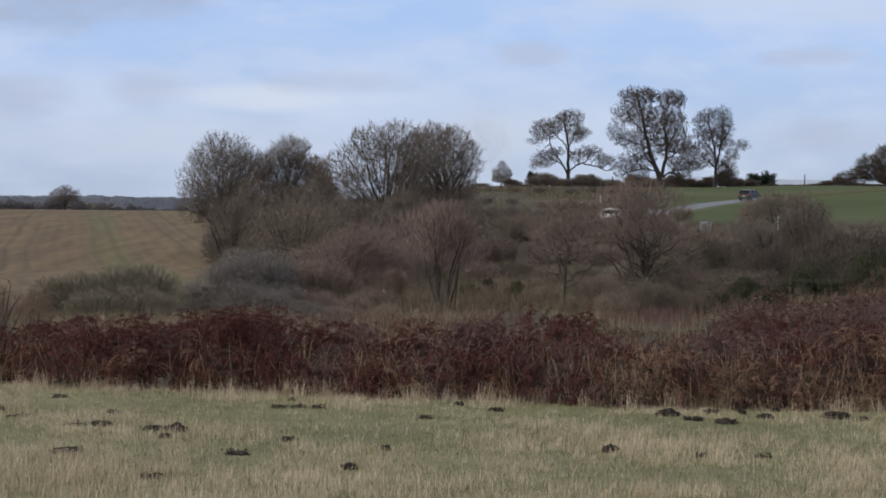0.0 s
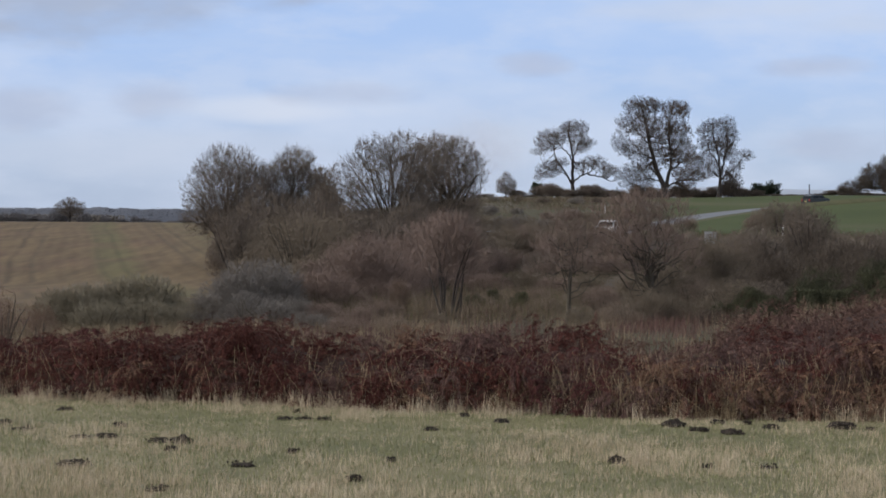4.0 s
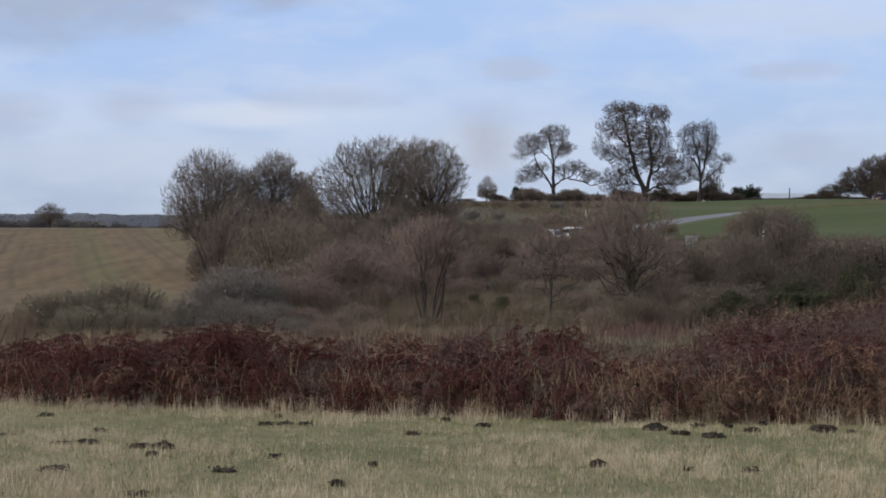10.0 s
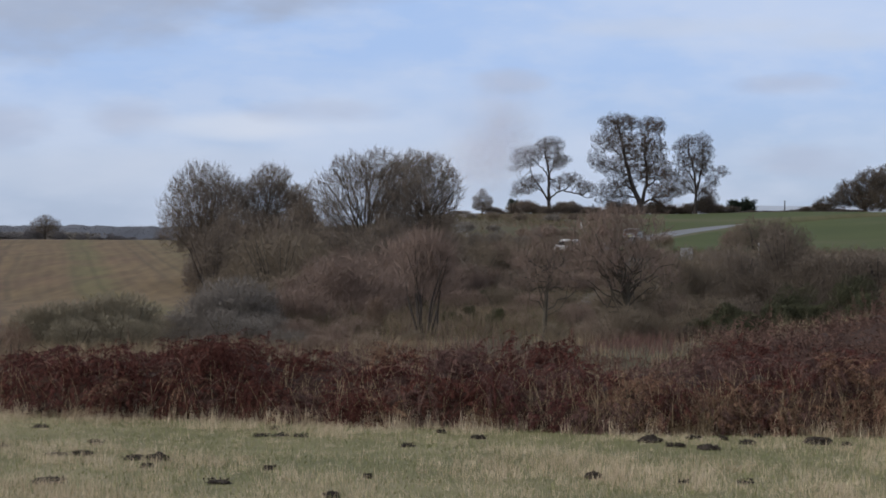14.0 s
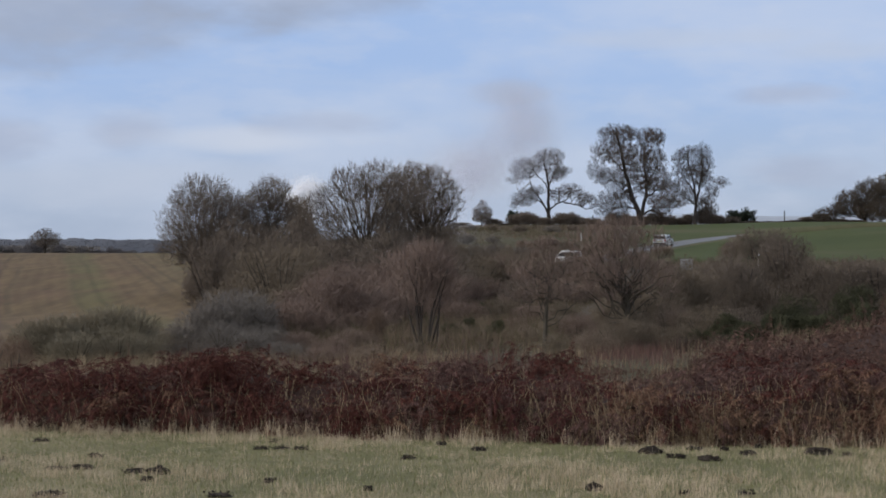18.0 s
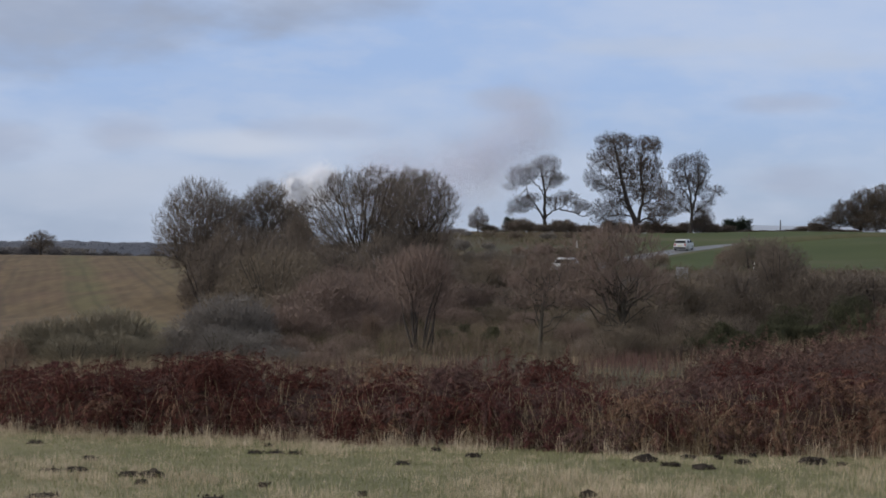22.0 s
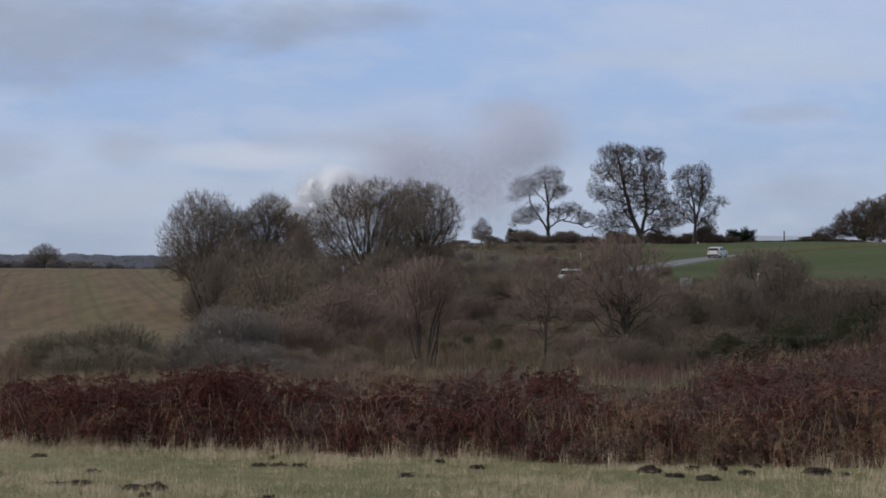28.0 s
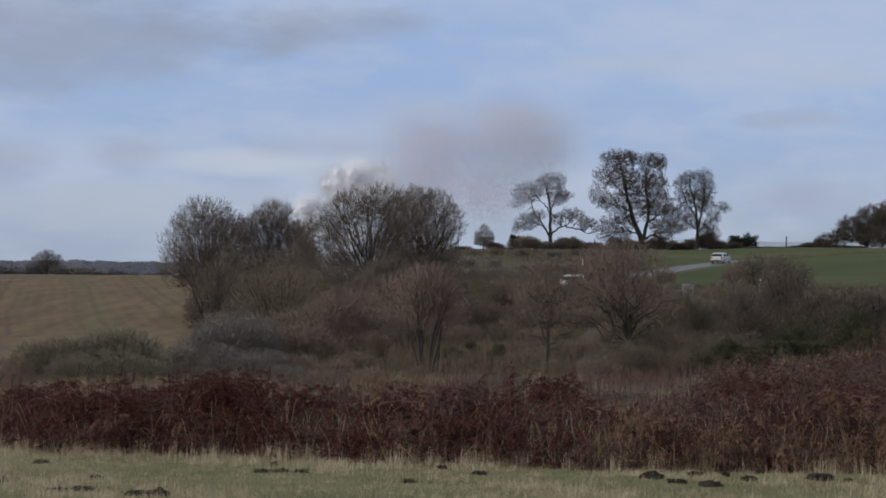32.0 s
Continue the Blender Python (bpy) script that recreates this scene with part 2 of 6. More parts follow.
M["verge"] = material("verge", (0.085, 0.090, 0.042), (0.125, 0.118, 0.06), 0.3, coords="World")


def stubble_material():
    """Straw stubble with tramlines running up the slope and greener regrowth between."""
    m = material("stubble", (0.118, 0.075, 0.034), (0.182, 0.121, 0.058), 0.09, fine=14, bump=0.015, third=(0.135, 0.112, 0.050), coords="World")
    nt = m.node_tree
    bsdf = nt.nodes["Principled BSDF"]
    at = nt.nodes.new("ShaderNodeNewGeometry").outputs["Position"]
    long = nd(nt, "ShaderNodeVectorMath", at, (1.0, 0.16, 0.0), op="MULTIPLY").outputs[0]
    base = mixc(nt, ramp(nt, nz(nt, long, 0.35, 5, 0.65), 0.35, 0.65), (0.115, 0.075, 0.036), (0.195, 0.132, 0.066))
    base = mixc(nt, mth(nt, "MULTIPLY", ramp(nt, nz(nt, at, 0.045, 4), 0.45, 0.7), 0.5), base, (0.16, 0.092, 0.058))
    x, y, z = nd(nt, "ShaderNodeSeparateXYZ", at).outputs
    bowed = mth(nt, "MULTIPLY", mth(nt, "MULTIPLY", mth(nt, "SUBTRACT", y, 320.0), mth(nt, "SUBTRACT", y, 320.0)), -0.00008)
    w = mth(nt, "ADD", mth(nt, "ADD", mth(nt, "ADD", x, bowed), mth(nt, "MULTIPLY", y, 0.17)), mth(nt, "MULTIPLY", nz(nt, at, 0.03, 2), 2.0))
    rows = mth(nt, "ABSOLUTE", mth(nt, "SUBTRACT", mth(nt, "PINGPONG", w, 4.0), 1.0))
    line = mth(nt, "SUBTRACT", 1.0, ramp(nt, rows, 0.05, 0.5))
    line = mth(nt, "MULTIPLY", line, ramp(nt, nz(nt, at, 0.05, 3), 0.3, 0.6))
    c = mixc(nt, mth(nt, "MULTIPLY", line, 0.65), base, (0.072, 0.050, 0.026))
    drill = mth(nt, "PINGPONG", mth(nt, "ADD", w, nz(nt, at, 0.6, 2)), 0.7)
    c = mixc(nt, mth(nt, "MULTIPLY", ramp(nt, drill, 0.1, 0.6), 0.10), c, (0.33, 0.25, 0.13))
    strip = mth(nt, "SUBTRACT", 1.0, ramp(nt, mth(nt, "ABSOLUTE", mth(nt, "SUBTRACT", w, 0.6)), 0.8, 3.0))
    strip = mth(nt, "MAXIMUM", mth(nt, "MULTIPLY", strip, 0.8), mth(nt, "MULTIPLY", ramp(nt, w, 6.0, 13.0), 0.55))
    strip = mth(nt, "MULTIPLY", strip, ramp(nt, nz(nt, at, 0.10, 4), 0.25, 0.6))
    c = mixc(nt, mth(nt, "MULTIPLY", strip, 0.6), c, (0.125, 0.135, 0.045))
    along = nd(nt, "ShaderNodeVectorMath", at, (1.0, 0.10, 1.0), op="MULTIPLY").outputs[0]
    clods = ramp(nt, nz(nt, along, 0.8, 6, 0.7), 0.35, 0.70)
    c = mixc(nt, mth(nt, "MULTIPLY", clods, 0.45), c, (0.075, 0.056, 0.030))
    nt.links.new(c, bsdf.inputs["Base Color"])
    return m


M["stubble"] = stubble_material()


def plain(name, colour, rough=0.5, metal=0.0, emit=0.0, alpha=1.0):
    m = bpy.data.materials.new(name)
    m.use_nodes = True
    b = m.node_tree.nodes["Principled BSDF"]
    b.inputs["Base Color"].default_value = (*colour, 1)
    b.inputs["Roughness"].default_value, b.inputs["Metallic"].default_value = rough, metal
    if emit:
        b.inputs["Emission Color"].default_value = (*colour, 1)
        b.inputs["Emission Strength"].default_value = emit
    return m


M["white_paint"] = plain("white_paint", (0.78, 0.78, 0.77), 0.3)
M["silver_paint"] = plain("silver_paint", (0.62, 0.63, 0.64), 0.3, 0.3)
M["dark_paint"] = plain("dark_paint", (0.014, 0.017, 0.02), 0.3)
M["car_glass"] = plain("car_glass", (0.02, 0.025, 0.03), 0.05)
M["tyre"] = plain("tyre", (0.02, 0.02, 0.02), 0.8)
M["rim"] = plain("rim", (0.45, 0.45, 0.46), 0.3, 0.8)
M["red_lamp"] = plain("red_lamp", (0.35, 0.02, 0.02), 0.3)
M["clear_lamp"] = plain("clear_lamp", (0.75, 0.75, 0.72), 0.15)
M["trim"] = plain("trim", (0.03, 0.03, 0.03), 0.6)
M["plate"] = plain("plate", (0.6, 0.55, 0.2), 0.5)
M["board"] = material("board", (0.27, 0.265, 0.26), (0.36, 0.355, 0.35), 3, rough=0.6)
M["post_wood"] = material("post_wood", (0.10, 0.085, 0.07), (0.18, 0.15, 0.12), 6, bump=0.01)
M["post_white"] = material("post_white", (0.60, 0.60, 0.57), (0.75, 0.75, 0.73), 5)


# ---- mesh tools ----
def mesh_of(name, V, quads=None, tris=None, smooth=False):
    me = bpy.data.meshes.new(name)
    V = np.asarray(V, np.float32).reshape(-1, 3)
    nq = 0 if quads is None else len(quads)
    ntri = 0 if tris is None else len(tris)
    me.vertices.add(len(V))
    me.vertices.foreach_set("co", V.ravel())
    idx = np.concatenate([np.asarray(a, np.int32).ravel() for a in (quads, tris) if a is not None])
    me.loops.add(len(idx))
    me.loops.foreach_set("vertex_index", idx)
    me.polygons.add(nq + ntri)
    start = np.concatenate([np.arange(nq) * 4, nq * 4 + np.arange(ntri) * 3]).astype(np.int32)
    me.polygons.foreach_set("loop_start", start)
    me.update(calc_edges=True)
    me.validate()
    if smooth:
        me.polygons.foreach_set("use_smooth", np.ones(nq + ntri, bool))
    return me


def put(name, me, material_name, parent=None, label="", m=None):
    me.materials.append(M[material_name])
    ob = new(name, me)
    if parent:
        ob.parent = parent
    if m is not None:
        ob.matrix_basis = m
    if label:
        ob["label"] = label
    return ob


def part(name, bm, material_name, parent=None, label="", smooth=False):
    me = bpy.data.meshes.new(name)
    bm.to_mesh(me)
    bm.free()
    if smooth:
        me.polygons.foreach_set("use_smooth", np.ones(len(me.polygons), bool))
    return put(name, me, material_name, parent, label)


def unit(v):
    return v / np.maximum(np.linalg.norm(v, axis=-1, keepdims=True), 1e-9)


def tubes(P, R, sides):
    """Tapered tubes along the polylines P (b, n, 3) with radii R (b, n)."""
    b, n, _ = P.shape
    T = unit(np.gradient(P, axis=1))
    ref = np.where(np.abs(T[..., 2:3]) > 0.9, np.array([1.0, 0, 0]), np.array([0, 0, 1.0]))
    A = unit(np.cross(T, ref))
    B = np.cross(T, A)
    ang = np.arange(sides) * 2 * np.pi / sides
    V = P[:, :, None] + R[:, :, None, None] * (np.cos(ang)[:, None] * A[:, :, None] + np.sin(ang)[:, None] * B[:, :, None])
    base = (np.arange(b) * n * sides)[:, None, None] + (np.arange(n - 1) * sides)[None, :, None] + np.arange(sides)[None, None]
    nxt = base - np.arange(sides) + (np.arange(sides) + 1) % sides
    F = np.stack([base, nxt, nxt + sides, base + sides], -1).reshape(-1, 4)
    return V.reshape(-1, 3), F


def scatter(tv, tf, off, rot_z, scale, tilt=None, lean=None):
    """Many copies of a small template as one set of vertices and faces."""
    n = len(off)
    V = np.repeat(np.asarray(tv, float)[None], n, 0) * np.asarray(scale).reshape(n, 1, -1)
    if tilt is not None:
        c, s = np.cos(tilt)[:, None], np.sin(tilt)[:, None]
        V = np.stack([V[..., 0], V[..., 1] * c - V[..., 2] * s, V[..., 1] * s + V[..., 2] * c], -1)
    c, s = np.cos(rot_z)[:, None], np.sin(rot_z)[:, None]
    V = np.stack([V[..., 0] * c - V[..., 1] * s, V[..., 0] * s + V[..., 1] * c, V[..., 2]], -1)
    V += np.asarray(off)[:, None]
    F = (np.asarray(tf)[None] + (np.arange(n) * len(tv))[:, None, None]).reshape(-1, len(tf[0]))
    return V.reshape(-1, 3), F


TABLE = np.random.default_rng(77).uniform(0, 1, (64, 64))


def value_noise(x, y):
    i, j = np.floor(x).astype(int), np.floor(y).astype(int)
    u, v = x - i, y - j
    u, v = u * u * (3 - 2 * u), v * v * (3 - 2 * v)
    t = lambda p, q: TABLE[p % 64, q % 64]
    return (t(i, j) * (1 - u) + t(i + 1, j) * u) * (1 - v) + (t(i, j + 1) * (1 - u) + t(i + 1, j + 1) * u) * v


# ---- the lie of the land ----
LEFT_Y = (-60, 0, 30, 45, 80, 150, 230, 300, 330, 400, 1000, 2500, 4500)
LEFT_Z = (1.9, 0, -1.0, -1.6, -2.7, -4.0, -1.7, -0.35, -0.25, -1.5, -6, -6, -4)
RIGHT_Y = (-60, 0, 26, 40, 60, 100, 150, 200, 230, 300, 340, 376, 410, 500, 1000, 2500, 3300, 4500)
RIGHT_Z = (1.9, 0, -0.86, -1.35, -1.8, -2.2, -2.0, -0.6, 0.15, 3.1, 4.05, 4.8, 4.9, 3.5, -4, -6, -5, -4)


def smooth_interp(y, ys, zs):
    return sum(np.interp(y + k * (0.5 + 0.035 * np.abs(y)), ys, zs) for k in np.linspace(-1, 1, 15)) / 15


def ground_z(x, y):
    x, y = np.asarray(x, float), np.asarray(y, float)
    s = np.clip((x + 35) / 45, 0, 1)
    s = s * s * (3 - 2 * s)
    near = np.clip((y - 45) / 60, 0, 1)
    s = 1 - near * (1 - s)
    z = smooth_interp(y, LEFT_Y, LEFT_Z) * (1 - s) + smooth_interp(y, RIGHT_Y, RIGHT_Z) * s
    hump = np.clip((x - 44) / 26, 0, 1)
    z = z + 0.9 * hump * hump * (3 - 2 * hump) * np.clip((y - 225) / 50, 0, 1) * np.clip((430 - y) / 90, 0, 1)
    z = z + 1.15 * np.exp(-((x - 10.4) / 2.5) ** 2 - ((y - 36) / 6.5) ** 2)
    z = z + 0.9 * np.exp(-((x - 13) / 5) ** 2 - ((y - 52) / 12) ** 2)
    rough = np.sin(x * 1.7 + 0.6 * np.sin(y)) * np.sin(y * 1.3 + x * 0.4) * 0.012 + np.sin(x * 0.31) * np.sin(y * 0.23 + 1) * 0.03
    return z + rough * np.clip(y / 10, 0, 1) * np.clip((130 - y) / 40, 0, 1)


def edge_y(x):
    """Where the mown grass meets the bracken."""
    x = np.clip(x, -14, 14)
    return 24.35 - 0.475 * x + 0.042 * np.clip(x, 0, 6) ** 2 + 0.15 * np.sin(x * 1.9) + 0.08 * np.sin(x * 5.1 + 1)


def sheet(name, xs, ys, lift, material_name, label="", category=""):
    X, Y = np.meshgrid(xs, ys)
    Z = ground_z(X, Y) + lift
    n, k = X.shape
    i = (np.arange(n - 1)[:, None] * k + np.arange(k - 1)[None]).ravel()
    F = np.stack([i, i + 1, i + 1 + k, i + k], -1)
    ob = put(name, mesh_of(name, np.stack([X, Y, Z], -1), F, smooth=True), material_name)
    return tagged(ob, label, category, kind="structure")


gx = np.unique(np.concatenate([np.linspace(-9, 9, 91), np.linspace(-140, 160, 101), np.sinh(np.linspace(-4.2, 4.2, 61)) * 135]))
gy = np.unique(np.concatenate([np.linspace(-60, 12, 13), np.linspace(12, 34, 75), np.linspace(34, 420, 120), np.geomspace(420, 4700, 40)]))
sheet("ground", gx, gy, 0.0, "heath", "rough brown heath grass rolling down to a shallow valley", "ground")


def patch(name, x0, x1, y0, y1, nx, ny, lift, material_name, label, category):
    """A field laid on the ground; x0 and x1 are functions of y."""
    ys = np.linspace(0, 1, ny)[:, None]
    us = np.linspace(0, 1, nx)[None]
    Y = y0 + (y1 - y0) * ys + 0 * us
    X = x0(Y) * (1 - us) + x1(Y) * us
    return field(name, X, Y, lift, material_name, label, category)


def field(name, X, Y, lift, material_name, label, category):
    n, k = X.shape
    i = (np.arange(n - 1)[:, None] * k + np.arange(k - 1)[None]).ravel()
    F = np.stack([i, i + 1, i + 1 + k, i + k], -1)
    ob = put(name, mesh_of(name, np.stack([X, Y, ground_z(X, Y) + lift], -1), F, smooth=True), material_name)
    return tagged(ob, label, category, kind="structure")


us, vs = np.meshgrid(np.linspace(-1, 1, 151), np.linspace(0, 1, 140))
X = np.where(np.abs(us) < 0.8, us * 20, np.sign(us) * (16 + (np.abs(us) - 0.8) * 500))
field("meadow", X, -58 + (edge_y(X) + 0.4 + 58) * vs ** 0.5, 0.02, "turf", "short winter pasture grass, green mixed with bleached straw", "grass")
patch("stubble_field", lambda y: -150 + 0 * y, lambda y: -0.108 * y + 0.8 * np.sin(y * 0.09), 60, 338, 50, 70, 0.05, "stubble",
      "golden straw stubble field with tramlines on the far slope", "field")
patch("pasture", lambda y: 27 + 0.09 * (y - 240) + 2 * np.sin(y * 0.11), lambda y: 230 + 0 * y, 206, 372, 70, 60, 0.05, "pasture", "bright green winter pasture on the hilltop", "field")

# ---- the road on the hill ----
ROAD = ((2, 169), (7.8, 179), (13.8, 189.5), (19.7, 215), (25.6, 238), (28.8, 245.5), (34.7, 262), (44, 281), (48.5, 287), (53.4, 291.5), (59.5, 296), (66.7, 300), (79.3, 306), (98, 314), (125, 324), (160, 334), (230, 350))
road_s = np.concatenate([[0], np.cumsum(np.hypot(*np.diff(np.array(ROAD), axis=0).T))])


def road_at(s):
    """Place and heading on the road's centre line, s metres from its start."""
    def xy(q):
        return np.array([sum(np.interp(q + k, road_s, np.array(ROAD)[:, i]) for k in (-6, -3, 0, 3, 6)) / 5 for i in (0, 1)])
    a, b = xy(s - 1), xy(s + 1)
    return (*xy(s), math.atan2(b[1] - a[1], b[0] - a[0]))


def build_road():
    rows = []
    for s in np.linspace(4, road_s[-1] - 4, 90):
        x, y, h = road_at(s)
        n = np.array([-math.sin(h), math.cos(h)])
        rows.append([(x + n[0] * k, y + n[1] * k) for k in (-1.8, -0.9, 0, 0.9, 1.8)])
    R = np.array(rows)
    field("road", R[..., 0], R[..., 1], 0.11, "asphalt", "pale grey asphalt lane climbing the hill", "road")
    for side, name in ((-1, "verge"), (1, "verge")):
        rows = []
        for s in np.linspace(4, road_s[-1] - 4, 90):
            x, y, h = road_at(s)
            n = np.array([-math.sin(h), math.cos(h)])
            rows.append([(x + n[0] * k * side, y + n[1] * k * side) for k in (1.5, 2.1, 3.0)])
        R = np.array(rows)
        lift = 0.085 + (np.clip((R[..., 0] - 40) / 8, 0, 1) * np.array([0.0, 0.5, -0.05]) if side < 0 else 0.0) + np.array([0.0, 0.05, -0.03])
        field(name, R[..., 0], R[..., 1], lift, "verge", "straw-coloured grass verge along the lane", "verge")


build_road()


# ---- trees and bushes ----
def nodes_of(P, R):
    """The places, directions and radii along polylines, on which finer wood can sprout."""
    T = unit(np.gradient(P, axis=1))
    return P[:, 1:].reshape(-1, 3), T[:, 1:].reshape(-1, 3), R[:, 1:].ravel()


def sprout(rng, nodes, goals, n, ratio, least, bow=0.08, stiff=0.35):
    """A twig from the best node of the wood to each goal, curving away from its bough."""
    at, way, rad = nodes
    pick = np.empty(len(goals), int)
    heart = goals[:, 2].max()
    for i in range(0, len(goals), 800):
        g = goals[i:i + 800]
        u = unit(g + np.array([0, 0, 0.25]) * heart)
        d2 = np.maximum((g * g).sum(1)[:, None] + (at * at).sum(1)[None] - 2 * g @ at.T, 0)
        fwd = (g * u).sum(1)[:, None] - u @ at.T
        d = 1.7 * np.sqrt(np.maximum(d2 - fwd * fwd, 0)) + np.where(fwd > 0, fwd, -4 * fwd)
        pick[i:i + 800] = d.argmin(1)
    a = at[pick]
    span = np.linalg.norm(goals - a, axis=1)[:, None]
    c = a + way[pick] * span * stiff + np.array([0, 0, 0.06]) * span + rng.normal(0, bow, a.shape) * span
    s = np.linspace(0, 1, n)[None, :, None]
    P = a[:, None] * (1 - s) ** 2 + 2 * c[:, None] * s * (1 - s) + goals[:, None] * s ** 2
    if n > 3:
        P[:, 1:-1] += rng.normal(0, bow * 0.35, P[:, 1:-1].shape) * span[:, None]
    r0 = np.maximum(np.minimum(rad[pick] * ratio, 0.05 * span[:, 0] + least), least)
    return P, r0[:, None] * np.linspace(1, 0.5, n)[None]


def ribbons(rng, P, R):
    """Flat slips along polylines, for wood too fine to show its roundness."""
    b, n, _ = P.shape
    side = unit(np.cross(P[:, -1] - P[:, 0], rng.normal(0, 1, (b, 3))))
    V = np.stack([P - side[:, None] * R[..., None], P + side[:, None] * R[..., None]], 2)
    base = (np.arange(b) * n * 2)[:, None] + (np.arange(n - 1) * 2)[None]
    F = np.stack([base, base + 1, base + 3, base + 2], -1).reshape(-1, 4)
    return V.reshape(-1, 3), F


def in_lobes(rng, lobes, count, reach, rim=0.33):
    """Points in the crown's lobes (x, y, z, rx, rz), more of them towards the rim as rim falls."""
    lo = np.array(lobes, float)
    size = lo[:, 3] ** 2 * lo[:, 4]
    k = rng.choice(len(lo), count, p=size / size.sum())
    u = unit(rng.normal(0, 1, (count, 3)))
    rag = 1 + 0.10 * np.sin(u[:, 0] * 7 + k) * np.sin(u[:, 2] * 6 + 2 * k) + rng.normal(0, 0.035, count)
    r = rng.uniform(0, 1, count) ** rim * reach * rag * 0.95
    P = lo[k, :3] + u * r[:, None] * np.stack([lo[k, 3], lo[k, 3] * 0.95, lo[k, 4]], -1)
    P[:, 2] = np.where(P[:, 2] < 0.06, rng.uniform(0.05, 0.4, count), P[:, 2])
    return P


def wood(rng, nodes, lobes, counts, thin, bow, stiff, spur, wild=0.33):
    """Three finer orders of wood and the spurs at their ends, as vertices and faces."""
    Vs, Fs, base = [], [], 0
    ends = None
    for order, (count, reach, n, sides, least) in enumerate(((counts[0], 0.75, 6, 4, thin * 2.2), (counts[1], 0.92, 4, 3, thin * 1.4), (counts[2], 1.0, 3, 3, thin))):
        P, R = sprout(rng, nodes, in_lobes(rng, lobes, count, reach, 0.36), n, 0.62, least, bow, stiff)
        more = nodes_of(P, R)
        nodes = tuple(np.concatenate([p, q]) for p, q in zip(nodes, more))
        V, F = tubes(P, R, sides) if order < 2 else ribbons(rng, P, R)
        Vs.append(V)
        Fs.append(F + base)
        base += len(V)
        ends = P
    k = rng.integers(0, len(ends), counts[3])
    t = rng.uniform(0.3, 1, counts[3])
    a = ends[k, 1] * (1 - t)[:, None] + ends[k, 2] * t[:, None]
    d = unit(unit(ends[k, 2] - ends[k, 1]) * 0.5 + unit(a) * 0.7 + rng.normal(0, wild, a.shape) + np.array([0, 0, 0.25]))
    P = np.stack([a, a + d * (spur * rng.uniform(0.5, 1.4, counts[3]))[:, None]], 1)
    V, F = ribbons(rng, P, np.full((counts[3], 2), thin * 0.85) * np.array([1, 0.6]))
    Vs.append(V)
    Fs.append(F + base)
    return np.concatenate(Vs), np.concatenate(Fs), ends


def bend(rng, start, d, length, n, wander, lift):
    """Polylines that wander from start along d."""
    P = [start]
    d = d.copy()
    for _ in range(n - 1):
        d = unit(d + rng.normal(0, wander, d.shape) + np.array([0, 0, lift]))
        P.append(P[-1] + d * (length / (n - 1))[:, None])
    return np.stack(P, 1)


def tree(name, seed, trunk_h, trunk_r, lobes, limbs, twig, bark, label, category="tree", lean=0.0, counts=(150, 1100, 5000, 9000), thin=0.011, gnarl=0.1, stiff=0.35, fork=0.35, spur=0.35):
    """A bare tree: a trunk, limbs that reach into each lobe of the crown, and a crown of finer wood. lobes: x, y, z, rx, rz."""
    rng = np.random.default_rng(seed)
    top = new(name)
    tz = np.linspace(0, 1, 7)
    trunk = np.stack([lean * trunk_h * tz ** 1.5 + rng.normal(0, trunk_r * 0.3, 7) * tz, rng.normal(0, trunk_r * 0.3, 7) * tz, trunk_h * tz - 0.25 * (tz == 0)], -1)[None]
    tr = trunk_r * np.interp(tz, [0, 0.08, 0.5, 1], [1.5, 1.08, 0.85, 0.5])[None]
    V, F = tubes(trunk, tr, 9)
    put("trunk", mesh_of("trunk", V, F, smooth=True), bark, top)
    lo = np.array(lobes, float)
    k = np.repeat(np.arange(len(lo)), limbs)
    C = lo[k, :3]
    E = np.stack([lo[k, 3], lo[k, 3] * 0.95, lo[k, 4]], -1)
    f = rng.uniform(fork, 1.0, len(k)) * 6
    i = np.minimum(f.astype(int), 5)
    at = trunk[0][i] * (1 - (f - i))[:, None] + trunk[0][i + 1] * (f - i)[:, None]
    goal = C + E * np.clip(rng.normal(0, 0.4, C.shape), -0.75, 0.75)
    span = np.linalg.norm(goal - at, axis=1)[:, None]
    s = np.linspace(0, 1, 8)[None, :, None]
    mid = (at + goal) / 2 + np.array([0, 0, 0.10]) * span + rng.normal(0, gnarl, at.shape) * span
    P = at[:, None] * (1 - s) ** 2 + 2 * mid[:, None] * s * (1 - s) + goal[:, None] * s ** 2
    P[:, 1:-1] += rng.normal(0, gnarl * 0.28, P[:, 1:-1].shape) * span[:, None]
    R = (trunk_r * rng.uniform(0.2, 0.4, len(k)))[:, None] * np.linspace(1, 0.3, 8)[None]
    for b in range(len(P)):
        V, F = tubes(P[b:b + 1], R[b:b + 1], 6)
        put("limb", mesh_of("limb", V, F, smooth=True), bark, top)
    V, F, _ = wood(rng, nodes_of(P, R), lobes, counts, thin, gnarl, stiff, spur)
    crown = put("crown", mesh_of("crown", V, F), twig, top)
    tagged(crown, kind="stuff")
    return tagged(top, label, category)


